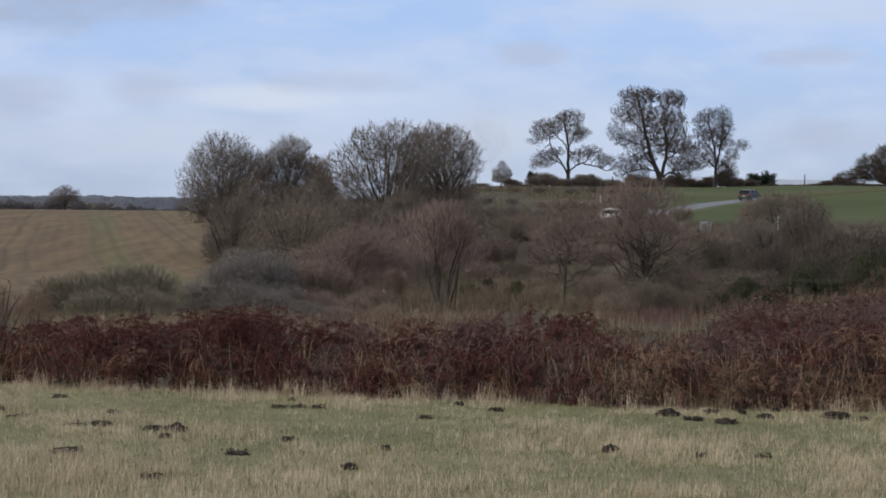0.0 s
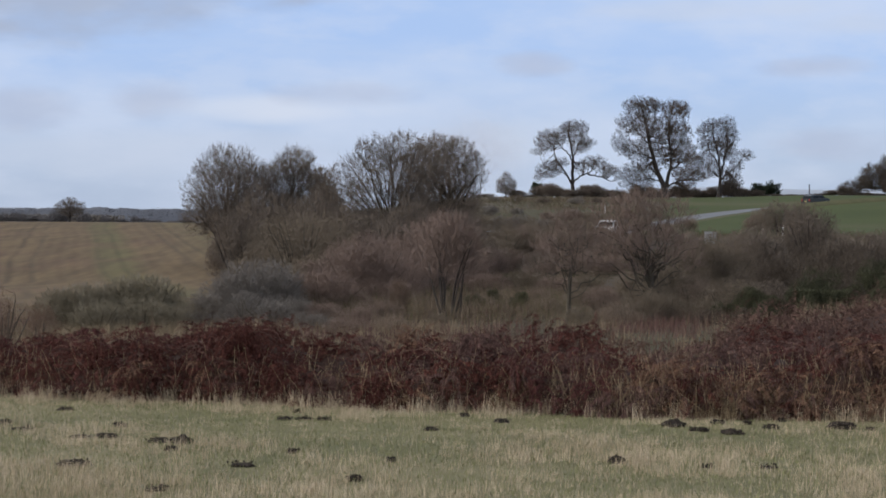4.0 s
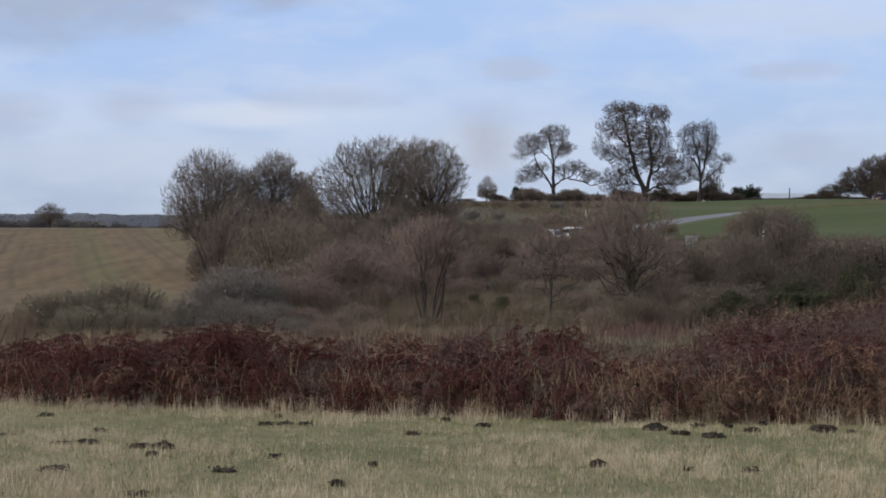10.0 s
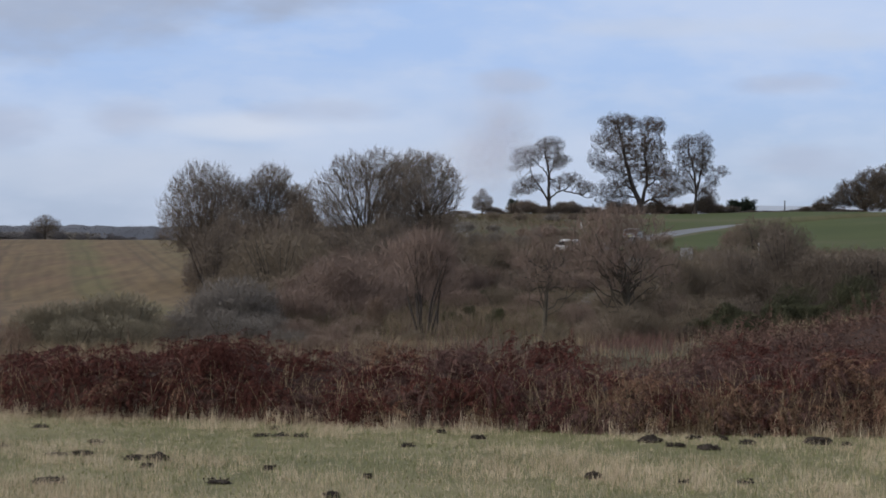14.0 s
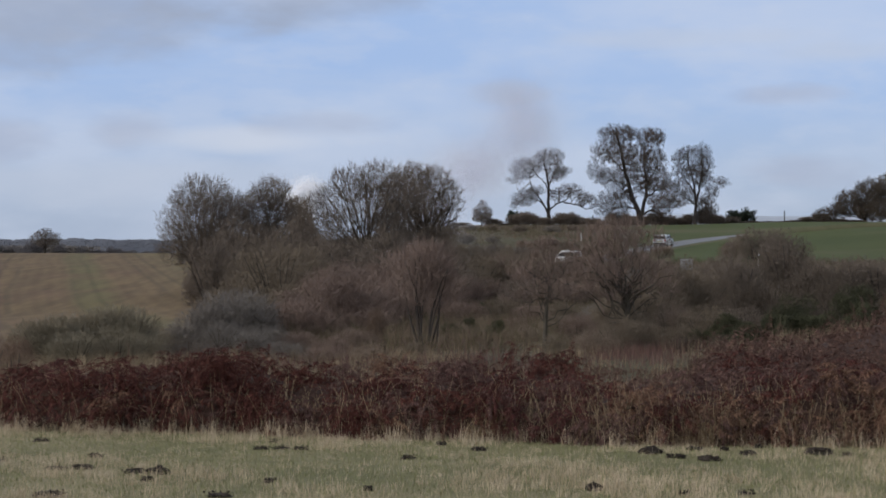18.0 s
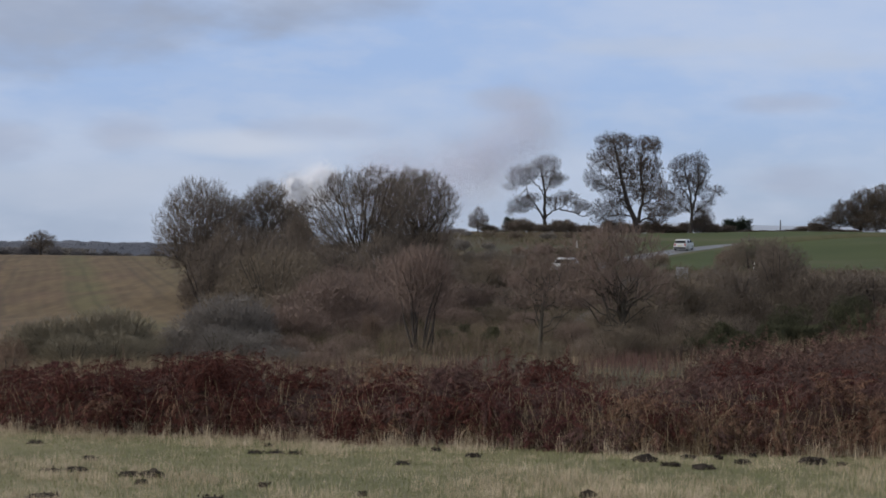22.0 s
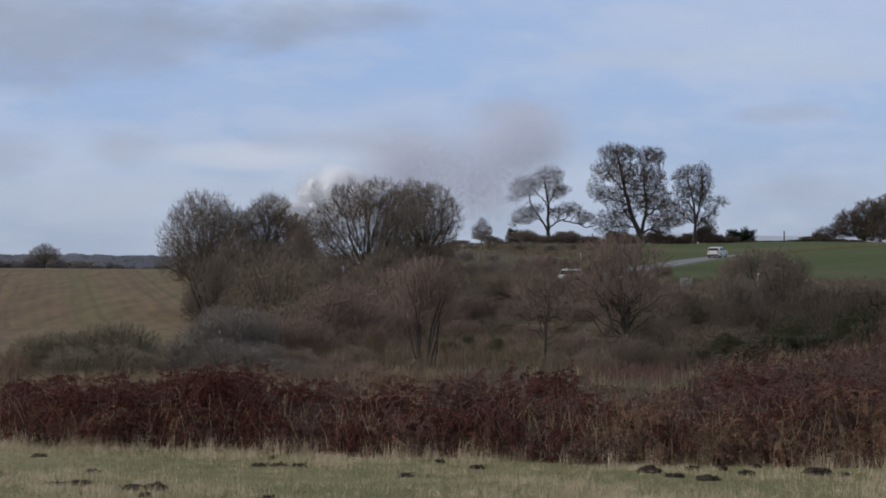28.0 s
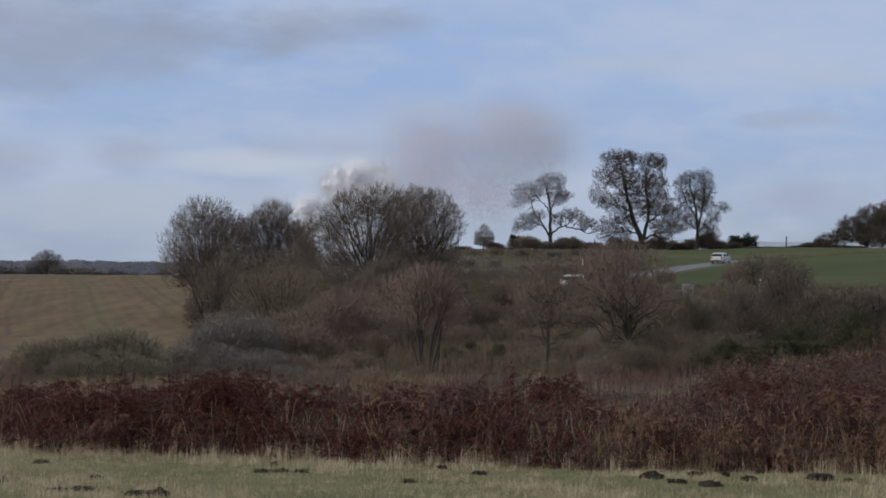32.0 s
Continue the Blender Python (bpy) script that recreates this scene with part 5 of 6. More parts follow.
def far_wood(name, seed, pts, height, label, count=9000, grain=0.08, mat_name="far_wood", under="far_haze"):
    """A distant belt of trees: a ragged ridge and thousands of twig-ends on it. The default colours hold painted haze.
    """
    rng = np.random.default_rng(seed)
    n = count
    i = rng.uniform(0, len(pts) - 1.001, n)
    p = np.array(pts, float)
    k = i.astype(int)
    at = p[k] * (1 - (i - k))[:, None] + p[k + 1] * (i - k)[:, None]
    u = i * 9
    top = height * (0.90 + 0.06 * np.sin(u * 2.1) * np.sin(u * 0.7 + 1) + 0.06 * np.sin(u * 5.7))
    z = ground_z(at[:, 0], at[:, 1]) + 0.61 * top * rng.uniform(0, 1, n) ** 0.6
    at = at + rng.normal(0, height * 0.5, at.shape)
    off = np.stack([at[:, 0], at[:, 1], z], -1)
    s = height * grain
    V, F = scatter(((-0.5, 0, 0), (0.5, 0, 0.1), (0.45, 0.2, 0.9), (0, 0, 1.3), (-0.45, -0.2, 0.8)), ((0, 1, 2), (0, 2, 4), (4, 2, 3)),
                   off, rng.uniform(0, 6.3, n), rng.uniform(0.5, 1.5, (n, 1)) * s, rng.normal(0, 1.1, n))
    q = np.linspace(0, len(pts) - 1.001, 60 * (len(pts) - 1))
    k = q.astype(int)
    base = p[k] * (1 - (q - k))[:, None] + p[k + 1] * (q - k)[:, None]
    u = q * 9
    ridge = height * (0.60 + 0.03 * np.sin(u * 0.9) + 0.02 * np.sin(u * 5.7) + rng.uniform(-0.03, 0.03, len(q)))
    g = ground_z(base[:, 0], base[:, 1])
    W = np.concatenate([np.stack([base[:, 0], base[:, 1] - height * 0.8, g - 1], -1), np.stack([base[:, 0], base[:, 1], g + ridge], -1), np.stack([base[:, 0], base[:, 1] + height * 0.8, g - 1], -1)])
    m, j = len(q), np.arange(len(q) - 1)
    lower = np.concatenate([np.stack([j, j + 1, j + 1 + m, j + m], -1), np.stack([j + m, j + 1 + m, j + 1 + 2 * m, j + 2 * m], -1)])
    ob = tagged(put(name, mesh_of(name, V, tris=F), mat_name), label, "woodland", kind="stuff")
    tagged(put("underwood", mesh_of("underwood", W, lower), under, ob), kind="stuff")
    return ob


far_wood("far_woodland", 5, ((-420, 1150), (-300, 1200), (-180, 1230), (-60, 1250), (60, 1260), (200, 1250), (420, 1250)), 15, "distant winter woodland along the horizon, blue-grey with painted haze", 45000, 0.028)
far_wood("far_hedgerow", 8, ((-140, 520), (-118, 520), (-100, 524), (-88, 528)), 4.6, "tall leafless hedgerow far beyond the stubble crest", 14000, 0.06, "twig_grey", "twig_grey")
stand(tree("field_oak", 31, 2.4, 0.26, ((-1.2, 0, 3.3, 1.9, 1.4), (1.4, 0, 3.3, 1.9, 1.4), (0, 0, 4.4, 1.7, 1.0), (0.4, 0, 2.4, 2.4, 1.0)), 5, "twig_dome", "bark_dark", "small round bare oak on the far skyline", counts=(80, 500, 2500, 6000), thin=0.013, spur=0.3, gnarl=0.13, fork=0.4), -71.5, 380)


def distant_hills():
    """Long low hills far behind everything, the haze of distance painted into their colour."""
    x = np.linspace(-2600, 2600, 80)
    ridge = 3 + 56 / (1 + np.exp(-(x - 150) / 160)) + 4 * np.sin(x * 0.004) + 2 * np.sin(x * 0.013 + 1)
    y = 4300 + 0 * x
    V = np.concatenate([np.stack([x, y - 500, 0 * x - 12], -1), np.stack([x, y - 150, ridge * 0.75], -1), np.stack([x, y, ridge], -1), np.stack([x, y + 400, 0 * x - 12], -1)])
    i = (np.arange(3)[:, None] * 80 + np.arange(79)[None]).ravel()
    ob = put("distant_hills", mesh_of("distant_hills", V, np.stack([i, i + 1, i + 81, i + 80], -1), smooth=True), "hazed_hill")
    tagged(ob, "hills on the far horizon, painted pale blue-grey for haze", "hills", kind="structure")


distant_hills()


# ---- bracken, grass and molehills ----
def frond_template(rng, pairs=15, droop=0.9):
    """A dead frond: an arching stipe with limp, curled leaflets along both sides. Length 1."""
    V, F = [], []
    n = 6
    s = np.linspace(0, 1, n)
    ang = np.radians(58) - droop * s * 2.1
    P = np.zeros((n, 3))
    for i in range(1, n):
        P[i] = P[i - 1] + np.array([rng.normal(0, 0.03), np.cos(ang[i]), np.sin(ang[i])]) / (n - 1)
    w = 0.006
    for i in range(n - 1):
        b = len(V)
        V += [P[i] + [-w, 0, 0], P[i] + [w, 0, 0], P[i + 1] + [w * 0.8, 0, 0], P[i + 1] + [-w * 0.8, 0, 0]]
        F += [(b, b + 1, b + 2), (b, b + 2, b + 3)]
    for k in range(pairs):
        t = 0.22 + 0.76 * k / (pairs - 1)
        j = min(int(t * (n - 1)), n - 2)
        f = t * (n - 1) - j
        p = P[j] * (1 - f) + P[j + 1] * f
        d = unit(P[j + 1] - P[j])
        ln = 0.19 * (1.02 - t) ** 0.6 + 0.03
        for sd in (-1, 1):
            tip = p + np.array([sd * ln * rng.uniform(0.3, 0.8), 0, -ln * rng.uniform(0.1, 1.1)]) + d * ln * rng.uniform(-0.1, 0.6)
            mid = (p + tip) / 2 + np.array([0, 0, 0.03 * rng.uniform(-0.5, 1.5)])
            wd = d * ln * rng.uniform(0.07, 0.14)
            b = len(V)
            V += [p, mid + wd, tip, mid - wd]
            F += [(b, b + 1, b + 2), (b, b + 2, b + 3)]
    return np.array(V), np.array(F)


def mound(x, y):
    """How high the bracken stands over the ground."""
    back = y - edge_y(x)
    rise = np.clip(back / 0.55, 0, 1) ** 0.6
    far = np.clip((x - 4.2) / 2.0, 0, 1) * 14
    fall = np.clip((9.5 + far - back) / 4.0, 0, 1)
    lump = 0.66 + 0.16 * (value_noise(x * 1.6 + 7, y * 1.2) - 0.5) + 0.22 * (value_noise(x * 4.2, y * 2.5 + 3) - 0.5) + 0.11 * np.sin(x * 1.3 + 0.5) + 0.09 * np.sin(x * 2.9 + y * 0.8) + 0.06 * np.sin(x * 6.1 - y * 1.7) + 0.24 * np.exp(-((x + 2.7) / 0.6) ** 2)
    return rise * fall * lump * (1 + 0.06 * np.clip(back, 0, 5))


def build_bracken():
    rng = np.random.default_rng(3)
    # litter sheet; its dark colour also paints the shade under the fronds
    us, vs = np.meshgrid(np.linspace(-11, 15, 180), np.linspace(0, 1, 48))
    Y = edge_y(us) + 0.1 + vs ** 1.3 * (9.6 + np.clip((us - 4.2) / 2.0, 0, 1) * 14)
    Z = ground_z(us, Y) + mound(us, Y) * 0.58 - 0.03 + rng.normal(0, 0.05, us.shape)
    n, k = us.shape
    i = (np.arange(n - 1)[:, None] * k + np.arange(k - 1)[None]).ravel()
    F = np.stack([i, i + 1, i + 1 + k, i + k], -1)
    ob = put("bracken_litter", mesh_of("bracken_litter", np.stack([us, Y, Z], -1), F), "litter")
    tagged(ob, "matted litter of collapsed bracken, darkened to paint the shaded hollows beneath the fronds", "bracken", kind="stuff")
    # hummocks: each a head of fronds that arch out and hang
    hum = 620
    hx = rng.uniform(-8.6, 8.6, hum)
    hback = rng.uniform(0, 1, hum) ** 1.7 * 7.0
    hx[:70] = np.linspace(-8.4, 8.4, 70) + rng.normal(0, 0.05, 70)
    hback[:70] = rng.uniform(0.0, 0.3, 70)
    hy = edge_y(hx) + 0.22 + hback
    hr = rng.uniform(0.16, 0.42, hum)
    hz = ground_z(hx, hy) + mound(hx, hy) * rng.uniform(0.55, 1.0, hum) - 0.10
    lean = np.clip((hx + rng.normal(0, 2.0, hum)) / 6, -1, 1)
    sort = np.where(rng.uniform(0, 1, hum) < 0.34 + 0.42 * lean, 1, 0)
    low = (hx > 2.4) & (hback < 0.9) & (rng.uniform(0, 1, hum) < 0.55)
    sort = np.where(low | (rng.uniform(0, 1, hum) < 0.05), 2, sort)
    for index, (name, mat_name, label) in enumerate((("bracken", "bracken", "rust-red collapsed winter bracken along the meadow edge"), ("faded_bracken", "bracken_faded", "faded purple-brown bracken along the meadow edge"), ("bracken_tan", "bracken_tan", "tan dead bracken and grass among the redder fronds"))):
        mine = np.flatnonzero(sort == index)
        Vs, Fs, base = [], [], 0
        for k in range(8):
            tv, tf = frond_template(rng, 14, rng.uniform(0.7, 1.35))
            m = int(len(mine) * 4.6)
            c = rng.choice(mine, m)
            a = rng.uniform(0, 6.283, m)
            r = hr[c] * rng.uniform(0, 0.7, m)
            x, y = hx[c] + np.cos(a) * r, hy[c] + np.sin(a) * r
            z = hz[c] + hr[c] * 0.35 - r * 0.5 - rng.uniform(0, 1, m) ** 2 * 0.35
            z = np.maximum(z, ground_z(x, y) + 0.05)
            V, F = scatter(tv, tf, np.stack([x, y, z], -1), a - math.pi / 2 + rng.normal(0, 0.5, m), rng.uniform(0.20, 0.46, (m, 1)), rng.normal(-0.1, 0.4, m))
            Vs.append(V)
            Fs.append(F + base)
            base += len(V)
        tagged(put(name, mesh_of(name, np.concatenate(Vs), tris=np.concatenate(Fs)), mat_name), label, "bracken", kind="stuff")
    # limp arching stems, tangled through the fronds
    s = 2600
    x = rng.uniform(-8.3, 8.3, s)
    y = edge_y(x) + 0.1 + rng.uniform(0, 1, s) ** 1.6 * 3.2
    d = unit(np.stack([rng.normal(0, 0.8, s), rng.normal(-0.3, 0.5, s), rng.uniform(0.1, 0.9, s)], -1))
    P = bend(rng, np.stack([x, y, ground_z(x, y) + mound(x, y) * rng.uniform(0.3, 0.95, s)], -1), d, rng.uniform(0.2, 0.6, s), 6, 0.12, -0.22)
    V, F = ribbons(rng, P, np.full((s, 1), 0.0045) * np.linspace(1, 0.6, 6)[None])
    tagged(put("bracken_stems", mesh_of("bracken_stems", V, F), "stem_red"), "limp red-brown bracken stems arching through the tangle", "bracken", kind="stuff")
    # the bank of bracken that climbs behind, beside the gorse
    Vs, Fs, base = [], [], 0
    for k in range(8):
        tv, tf = frond_template(rng, 9, rng.uniform(0.6, 1.25))
        m = 800
        x = rng.uniform(0.8, 13, m)
        y = np.where(x < 4.6, rng.uniform(34, 50, m), rng.uniform(27, 48, m))
        z = ground_z(x, y) + mound(x, y) * rng.uniform(0.4, 1.0, m) - 0.1
        V, F = scatter(tv, tf, np.stack([x, y, z], -1), rng.uniform(0, 6.3, m), rng.uniform(0.3, 0.6, (m, 1)), rng.normal(0.2, 0.6, m))
        Vs.append(V)
        Fs.append(F + base)
        base += len(V)
    tagged(put("bracken_bank", mesh_of("bracken_bank", np.concatenate(Vs), tris=np.concatenate(Fs)), "bracken_rust"), "rust-red bracken climbing the bank below the gorse", "bracken", kind="stuff")


def blades(name, mat_name, x, y, z0, length, width, rng, label, lean=0.45):
    """Thin bent grass blades, one mesh."""
    m = len(x)
    tv = ((-0.5, 0, 0), (0.5, 0, 0), (0.36, 0.10, 0.55), (-0.36, 0.10, 0.55), (0.0, 0.34, 1.0))
    sc = np.stack([width, length, length], -1)
    V, F = scatter(tv, ((0, 1, 2), (0, 2, 3), (3, 2, 4)), np.stack([x, y, z0], -1), rng.uniform(0, 6.3, m), sc, rng.normal(0, lean, m))
    return tagged(put(name, mesh_of(name, V, tris=F), mat_name), label, "grass", kind="stuff")


def patchy(x, y):
    """Bleached patches and greener strips of the meadow, 0 to 1."""
    v = value_noise(x * 0.6 + 3 + 0.5 * y, y * 0.42 + 9) * 0.5 + value_noise(x * 1.7, y * 1.1 + 5) * 0.35 + value_noise(x * 5, y * 5) * 0.15
    near = np.clip((20.0 - y) / 3.0, -1, 1) * 0.10 - np.clip((y - edge_y(x) + 4.5) / 2.0, 0, 1) * 0.07 + 0.11 * np.clip((y - edge_y(x) + 0.5) / 0.4, 0, 1)
    return 1 / (1 + np.exp(-16 * (v + near - 0.03 * np.clip(x / 3, -1, 1) - 0.53)))


def build_grass():
    rng = np.random.default_rng(8)
    m = 230000
    y = np.sqrt(rng.uniform(12.5 ** 2, 31 ** 2, m))
    x = rng.uniform(-1, 1, m) * (0.245 * y + 0.6)

    def clear_of_soil(x, y):
        keep = y < edge_y(x) + 0.25
        for mx, my, mw, mh in MOLEHILLS:
            keep &= np.hypot(x - mx, (y - my) * 0.8) > mw * 0.5
        return keep

    keep = clear_of_soil(x, y)
    x, y = x[keep], y[keep]
    p = patchy(x, y)
    straw = rng.uniform(0, 1, len(x)) < 0.10 + 0.5 * p
    z = ground_z(x, y) + 0.01
    ln = rng.uniform(0.03, 0.085, len(x)) * (0.6 + 0.5 * p)
    g = ~straw
    blades("meadow_grass", "green_blade", x[g], y[g], z[g], ln[g], rng.uniform(0.004, 0.008, g.sum()), rng, "short green meadow grass", 0.8)
    blades("straw_grass", "straw_blade", x[straw], y[straw], z[straw], ln[straw], rng.uniform(0.002, 0.004, straw.sum()), rng, "bleached straw-coloured grass in the meadow", 0.8)
    # tussocks of longer bleached grass, thick in the pale patches
    t = 14000
    cy = np.sqrt(rng.uniform(12.5 ** 2, 30 ** 2, t))
    cx = rng.uniform(-1, 1, t) * (0.245 * cy + 0.6)
    cp = patchy(cx, cy)
    keep = (rng.uniform(0, 1, t) < 0.10 + 0.62 * cp) & (cy < edge_y(cx) + 0.1)
    cx, cy, cp = cx[keep], cy[keep], cp[keep]
    k = np.repeat(np.arange(len(cx)), 20)
    fx, fy = cx[k] + rng.normal(0, 0.045, len(k)), cy[k] + rng.normal(0, 0.06, len(k))
    keep = clear_of_soil(fx, fy)
    fx, fy, k = fx[keep], fy[keep], k[keep]
    blades("straw_tussocks", "straw_blade", fx, fy, ground_z(fx, fy) + 0.01, rng.uniform(0.05, 0.15, len(k)) * (0.6 + 0.5 * cp[k]), rng.uniform(0.0018, 0.0035, len(k)), rng, "tussocks of longer bleached grass in the meadow", 0.65)
    # taller fringe where the meadow meets the bracken, in tufts
    t = 240
    cx = rng.uniform(-7.5, 7.5, t)
    cy = edge_y(cx) + rng.normal(0.1, 0.12, t)
    k = np.repeat(np.arange(t), 26)
    fx, fy = cx[k] + rng.normal(0, 0.06, len(k)), cy[k] + rng.normal(0, 0.05, len(k))
    blades("fringe_grass", "straw_blade", fx, fy, ground_z(fx, fy), rng.uniform(0.10, 0.30, len(k)), rng.uniform(0.003, 0.006, len(k)), rng, "long pale grass tufts along the bracken edge", 0.3)
    # rushy tan tufts at the foot of the bracken
    t = 300
    cx = np.where(rng.uniform(0, 1, t) < 0.84, 7.2 - 6.6 * rng.uniform(0, 1, t) ** 1.3, rng.uniform(-7, 1, t))
    cy = edge_y(cx) + 0.05 + rng.uniform(0, 1, t) ** 1.5 * 1.5
    k = np.repeat(np.arange(t), 44)
    fx, fy = cx[k] + rng.normal(0, 0.07, len(k)), cy[k] + rng.normal(0, 0.07, len(k))
    blades("rush_tufts", "tuft_blade", fx, fy, ground_z(fx, fy) + mound(fx, fy) * 0.25, rng.uniform(0.12, 0.36, len(k)), rng.uniform(0.0025, 0.005, len(k)), rng, "tan rushy grass tufts at the foot of the bracken", 0.85)
    # pale stalks standing in the bracken
    s = 1500
    sx = rng.uniform(-7.5, 7.5, s)
    sx = np.where(rng.uniform(0, 1, s) < 0.35, rng.normal(3.4, 2.0, s), sx)
    back = rng.uniform(0, 1, s) ** 1.6 * 2.2
    sy = edge_y(sx) + 0.05 + back
    P = bend(rng, np.stack([sx, sy, ground_z(sx, sy) + mound(sx, sy) * 0.3], -1), unit(rng.normal(0, 0.32, (s, 3)) + np.array([0, 0, 1.0])), rng.uniform(0.25, 0.62, s), 5, 0.10, -0.03)
    V, F = tubes(P, np.full((s, 1), 0.0035) * np.linspace(1, 0.5, 5)[None], 3)
    tagged(put("dry_stalks", mesh_of("dry_stalks", V, F), "stalk"), "pale dry stalks poking out of the bracken", "grass", kind="stuff")
    # rough straw grass on the valley side, in drifts
    m = 150000
    y = np.where(rng.uniform(0, 1, m) < 0.35, rng.uniform(31, 60, m), rng.uniform(31, 92, m))
    x = rng.uniform(-0.25, 0.25, m) * y
    drift = value_noise(x * 0.35 + 11, y * 0.16) * 0.6 + value_noise(x * 1.3, y * 0.7 + 4) * 0.4 > rng.uniform(0.25, 0.75, m)
    drift &= ~((x > 4) & (y > 60))
    x, y = x[drift], y[drift]
    tall = rng.uniform(0.2, 0.55, len(x)) * (0.7 + 0.8 * value_noise(x * 2, y))
    red = value_noise(x * 0.5 + 20, y * 0.3) > rng.uniform(0.3, 0.8, len(x))
    for name, mat_name, who, label in (("rough_grass", "heath_blade", ~red, "tall rough bleached grass on the valley side"), ("russet_grass", "bracken_faded", red, "russet dead grass and bracken on the valley side")):
        blades(name, mat_name, x[who], y[who], ground_z(x[who], y[who]), tall[who] * 0.8, rng.uniform(0.006, 0.013, who.sum()), rng, label, 0.45)


def molehill(seed, w, h):
    """A low heap of crumbled soil with loose clods about it."""
    rng = np.random.default_rng(seed)
    bm = bmesh.new()
    bmesh.ops.create_icosphere(bm, subdivisions=4, radius=1)
    for v in bm.verts:
        p = v.co.copy()
        k = 1 + 0.30 * noise.noise(p * 1.9 + Vector((seed, 0, 0))) + 0.24 * noise.noise(p * 5.0 + Vector((0, seed, 0))) + 0.22 * noise.noise(p * 12.0 + Vector((seed, seed, 0)))
        v.co = Vector((p.x * w / 2 * k, p.y * w / 2 * k, max(p.z, -0.12) * h * 0.8 * k * (1 + 0.5 * noise.noise(p * 7.0 + Vector((seed, 3, 1))))))
    for _ in range(14):
        a, r = rng.uniform(0, 6.283), w * (0.25 + 0.34 * abs(rng.normal(0, 0.6)))
        size = rng.uniform(0.004, 0.011)
        made = bmesh.ops.create_icosphere(bm, subdivisions=1, radius=size, matrix=Matrix.Translation((math.cos(a) * r, math.sin(a) * r, size * 0.4 + 0.025 + max(0.0, 0.5 - r / w) * h)))
        for v in made["verts"]:
            v.co += Vector(rng.normal(0, size * 0.25, 3))
    return tagged(part("molehill", bm, "soil", smooth=False), "fresh dark crumbly molehill on the meadow grass", "molehill", "molehills on the meadow")


MOLEHILLS = (
    (-2.56, 19.47, 0.24, 0.075), (-3.39, 20.04, 0.23, 0.045), (-2.79, 19.55, 0.22, 0.045), (-3.14, 16.91, 0.27, 0.05), (-2.56, 18.68, 0.12, 0.04), (-3.49, 21.47, 0.16, 0.05),
    (-4.61, 24.28, 0.19, 0.03), (-3.65, 20.02, 0.23, 0.025), (-4.86, 22.07, 0.16, 0.05), (-4.45, 21.02, 0.24, 0.025), (-1.73, 17.03, 0.21, 0.03), (-1.4, 18.39, 0.11, 0.04),
    (-0.72, 16.08, 0.13, 0.05), (-0.47, 17.61, 0.08, 0.04), (-1.84, 22.93, 0.17, 0.035), (-1.62, 22.98, 0.19, 0.03), (-1.39, 22.83, 0.17, 0.035), (-1.79, 24.21, 0.11, 0.03),
    (-0.15, 21.44, 0.16, 0.03), (0.24, 23.59, 0.12, 0.04), (0.65, 22.8, 0.18, 0.045), (2.55, 22.17, 0.26, 0.075), (2.69, 21.58, 0.09, 0.03), (2.79, 21.52, 0.13, 0.045),
)
MOLEHILLS += (
    (3.08, 22.61, 0.17, 0.05), (3.07, 21.28, 0.25, 0.06), (3.43, 22.57, 0.1, 0.04), (3.61, 22.06, 0.17, 0.05), (3.89, 23.05, 0.09, 0.04), (4.44, 22.25, 0.29, 0.08),
    (4.71, 22.05, 0.1, 0.03), (1.55, 17.96, 0.15, 0.075), (2.31, 17.53, 0.11, 0.02), (2.85, 17.49, 0.15, 0.02), (-2.18, 15.03, 0.15, 0.03),
)
build_bracken()
build_grass()
for n, (x, y, w, h) in enumerate(MOLEHILLS):
    stand(molehill(n + 1, w, h), x, y, n * 40.0, -0.025)


# ---- marks on the hill ----
def box(bm, cx, cy, cz, sx, sy, sz, bevel=0.0):
    made = bmesh.ops.create_cube(bm, size=1, matrix=Matrix.Translation((cx, cy, cz)) @ Matrix.Diagonal((sx, sy, sz, 1)))
    if bevel:
        edges = list({e for v in made["verts"] for e in v.link_edges})
        bmesh.ops.bevel(bm, geom=edges, offset=bevel, segments=2, affect="EDGES", profile=0.5)


def post(name, h, r, material_name, label, cap=True):
    top = new(name)
    bm = bmesh.new()
    bmesh.ops.create_cone(bm, cap_ends=True, segments=10, radius1=r, radius2=r * 0.9, depth=h + 0.3, matrix=Matrix.Translation((0, 0, h / 2 - 0.15)))
    part("shaft", bm, material_name, top)
    if cap:
        bm = bmesh.new()
        bmesh.ops.create_cone(bm, cap_ends=True, segments=10, radius1=r * 1.1, radius2=r * 0.3, depth=r * 1.2, matrix=Matrix.Translation((0, 0, h + r * 0.6)))
        part("cap", bm, material_name, top)
    return tagged(top, label, "post")


def notice_board(w, h):
    top = new("notice_board")
    for s in (-1, 1):
        bm = bmesh.new()
        box(bm, s * w * 0.42, 0.05, h * 0.5 + 0.2, 0.09, 0.09, h + 1.0, 0.01)
        part("post", bm, "post_wood", top)
    bm = bmesh.new()
    box(bm, 0, 0, h * 0.5 + 0.7, w, 0.05, h, 0.012)
    panel = part("panel", bm, "board", top)
    bm = bmesh.new()
    for i in range(5):
        box(bm, -0.05 * w * (i % 2), -0.028, h * 0.25 + 0.7 + i * h * 0.13, w * (0.7 - 0.1 * (i % 2)), 0.004, h * 0.05)
    part("lettering", bm, "post_wood", panel, "dark bars of lettering")
    return tagged(top, "weathered white notice board on wooden posts by the lane", "sign")


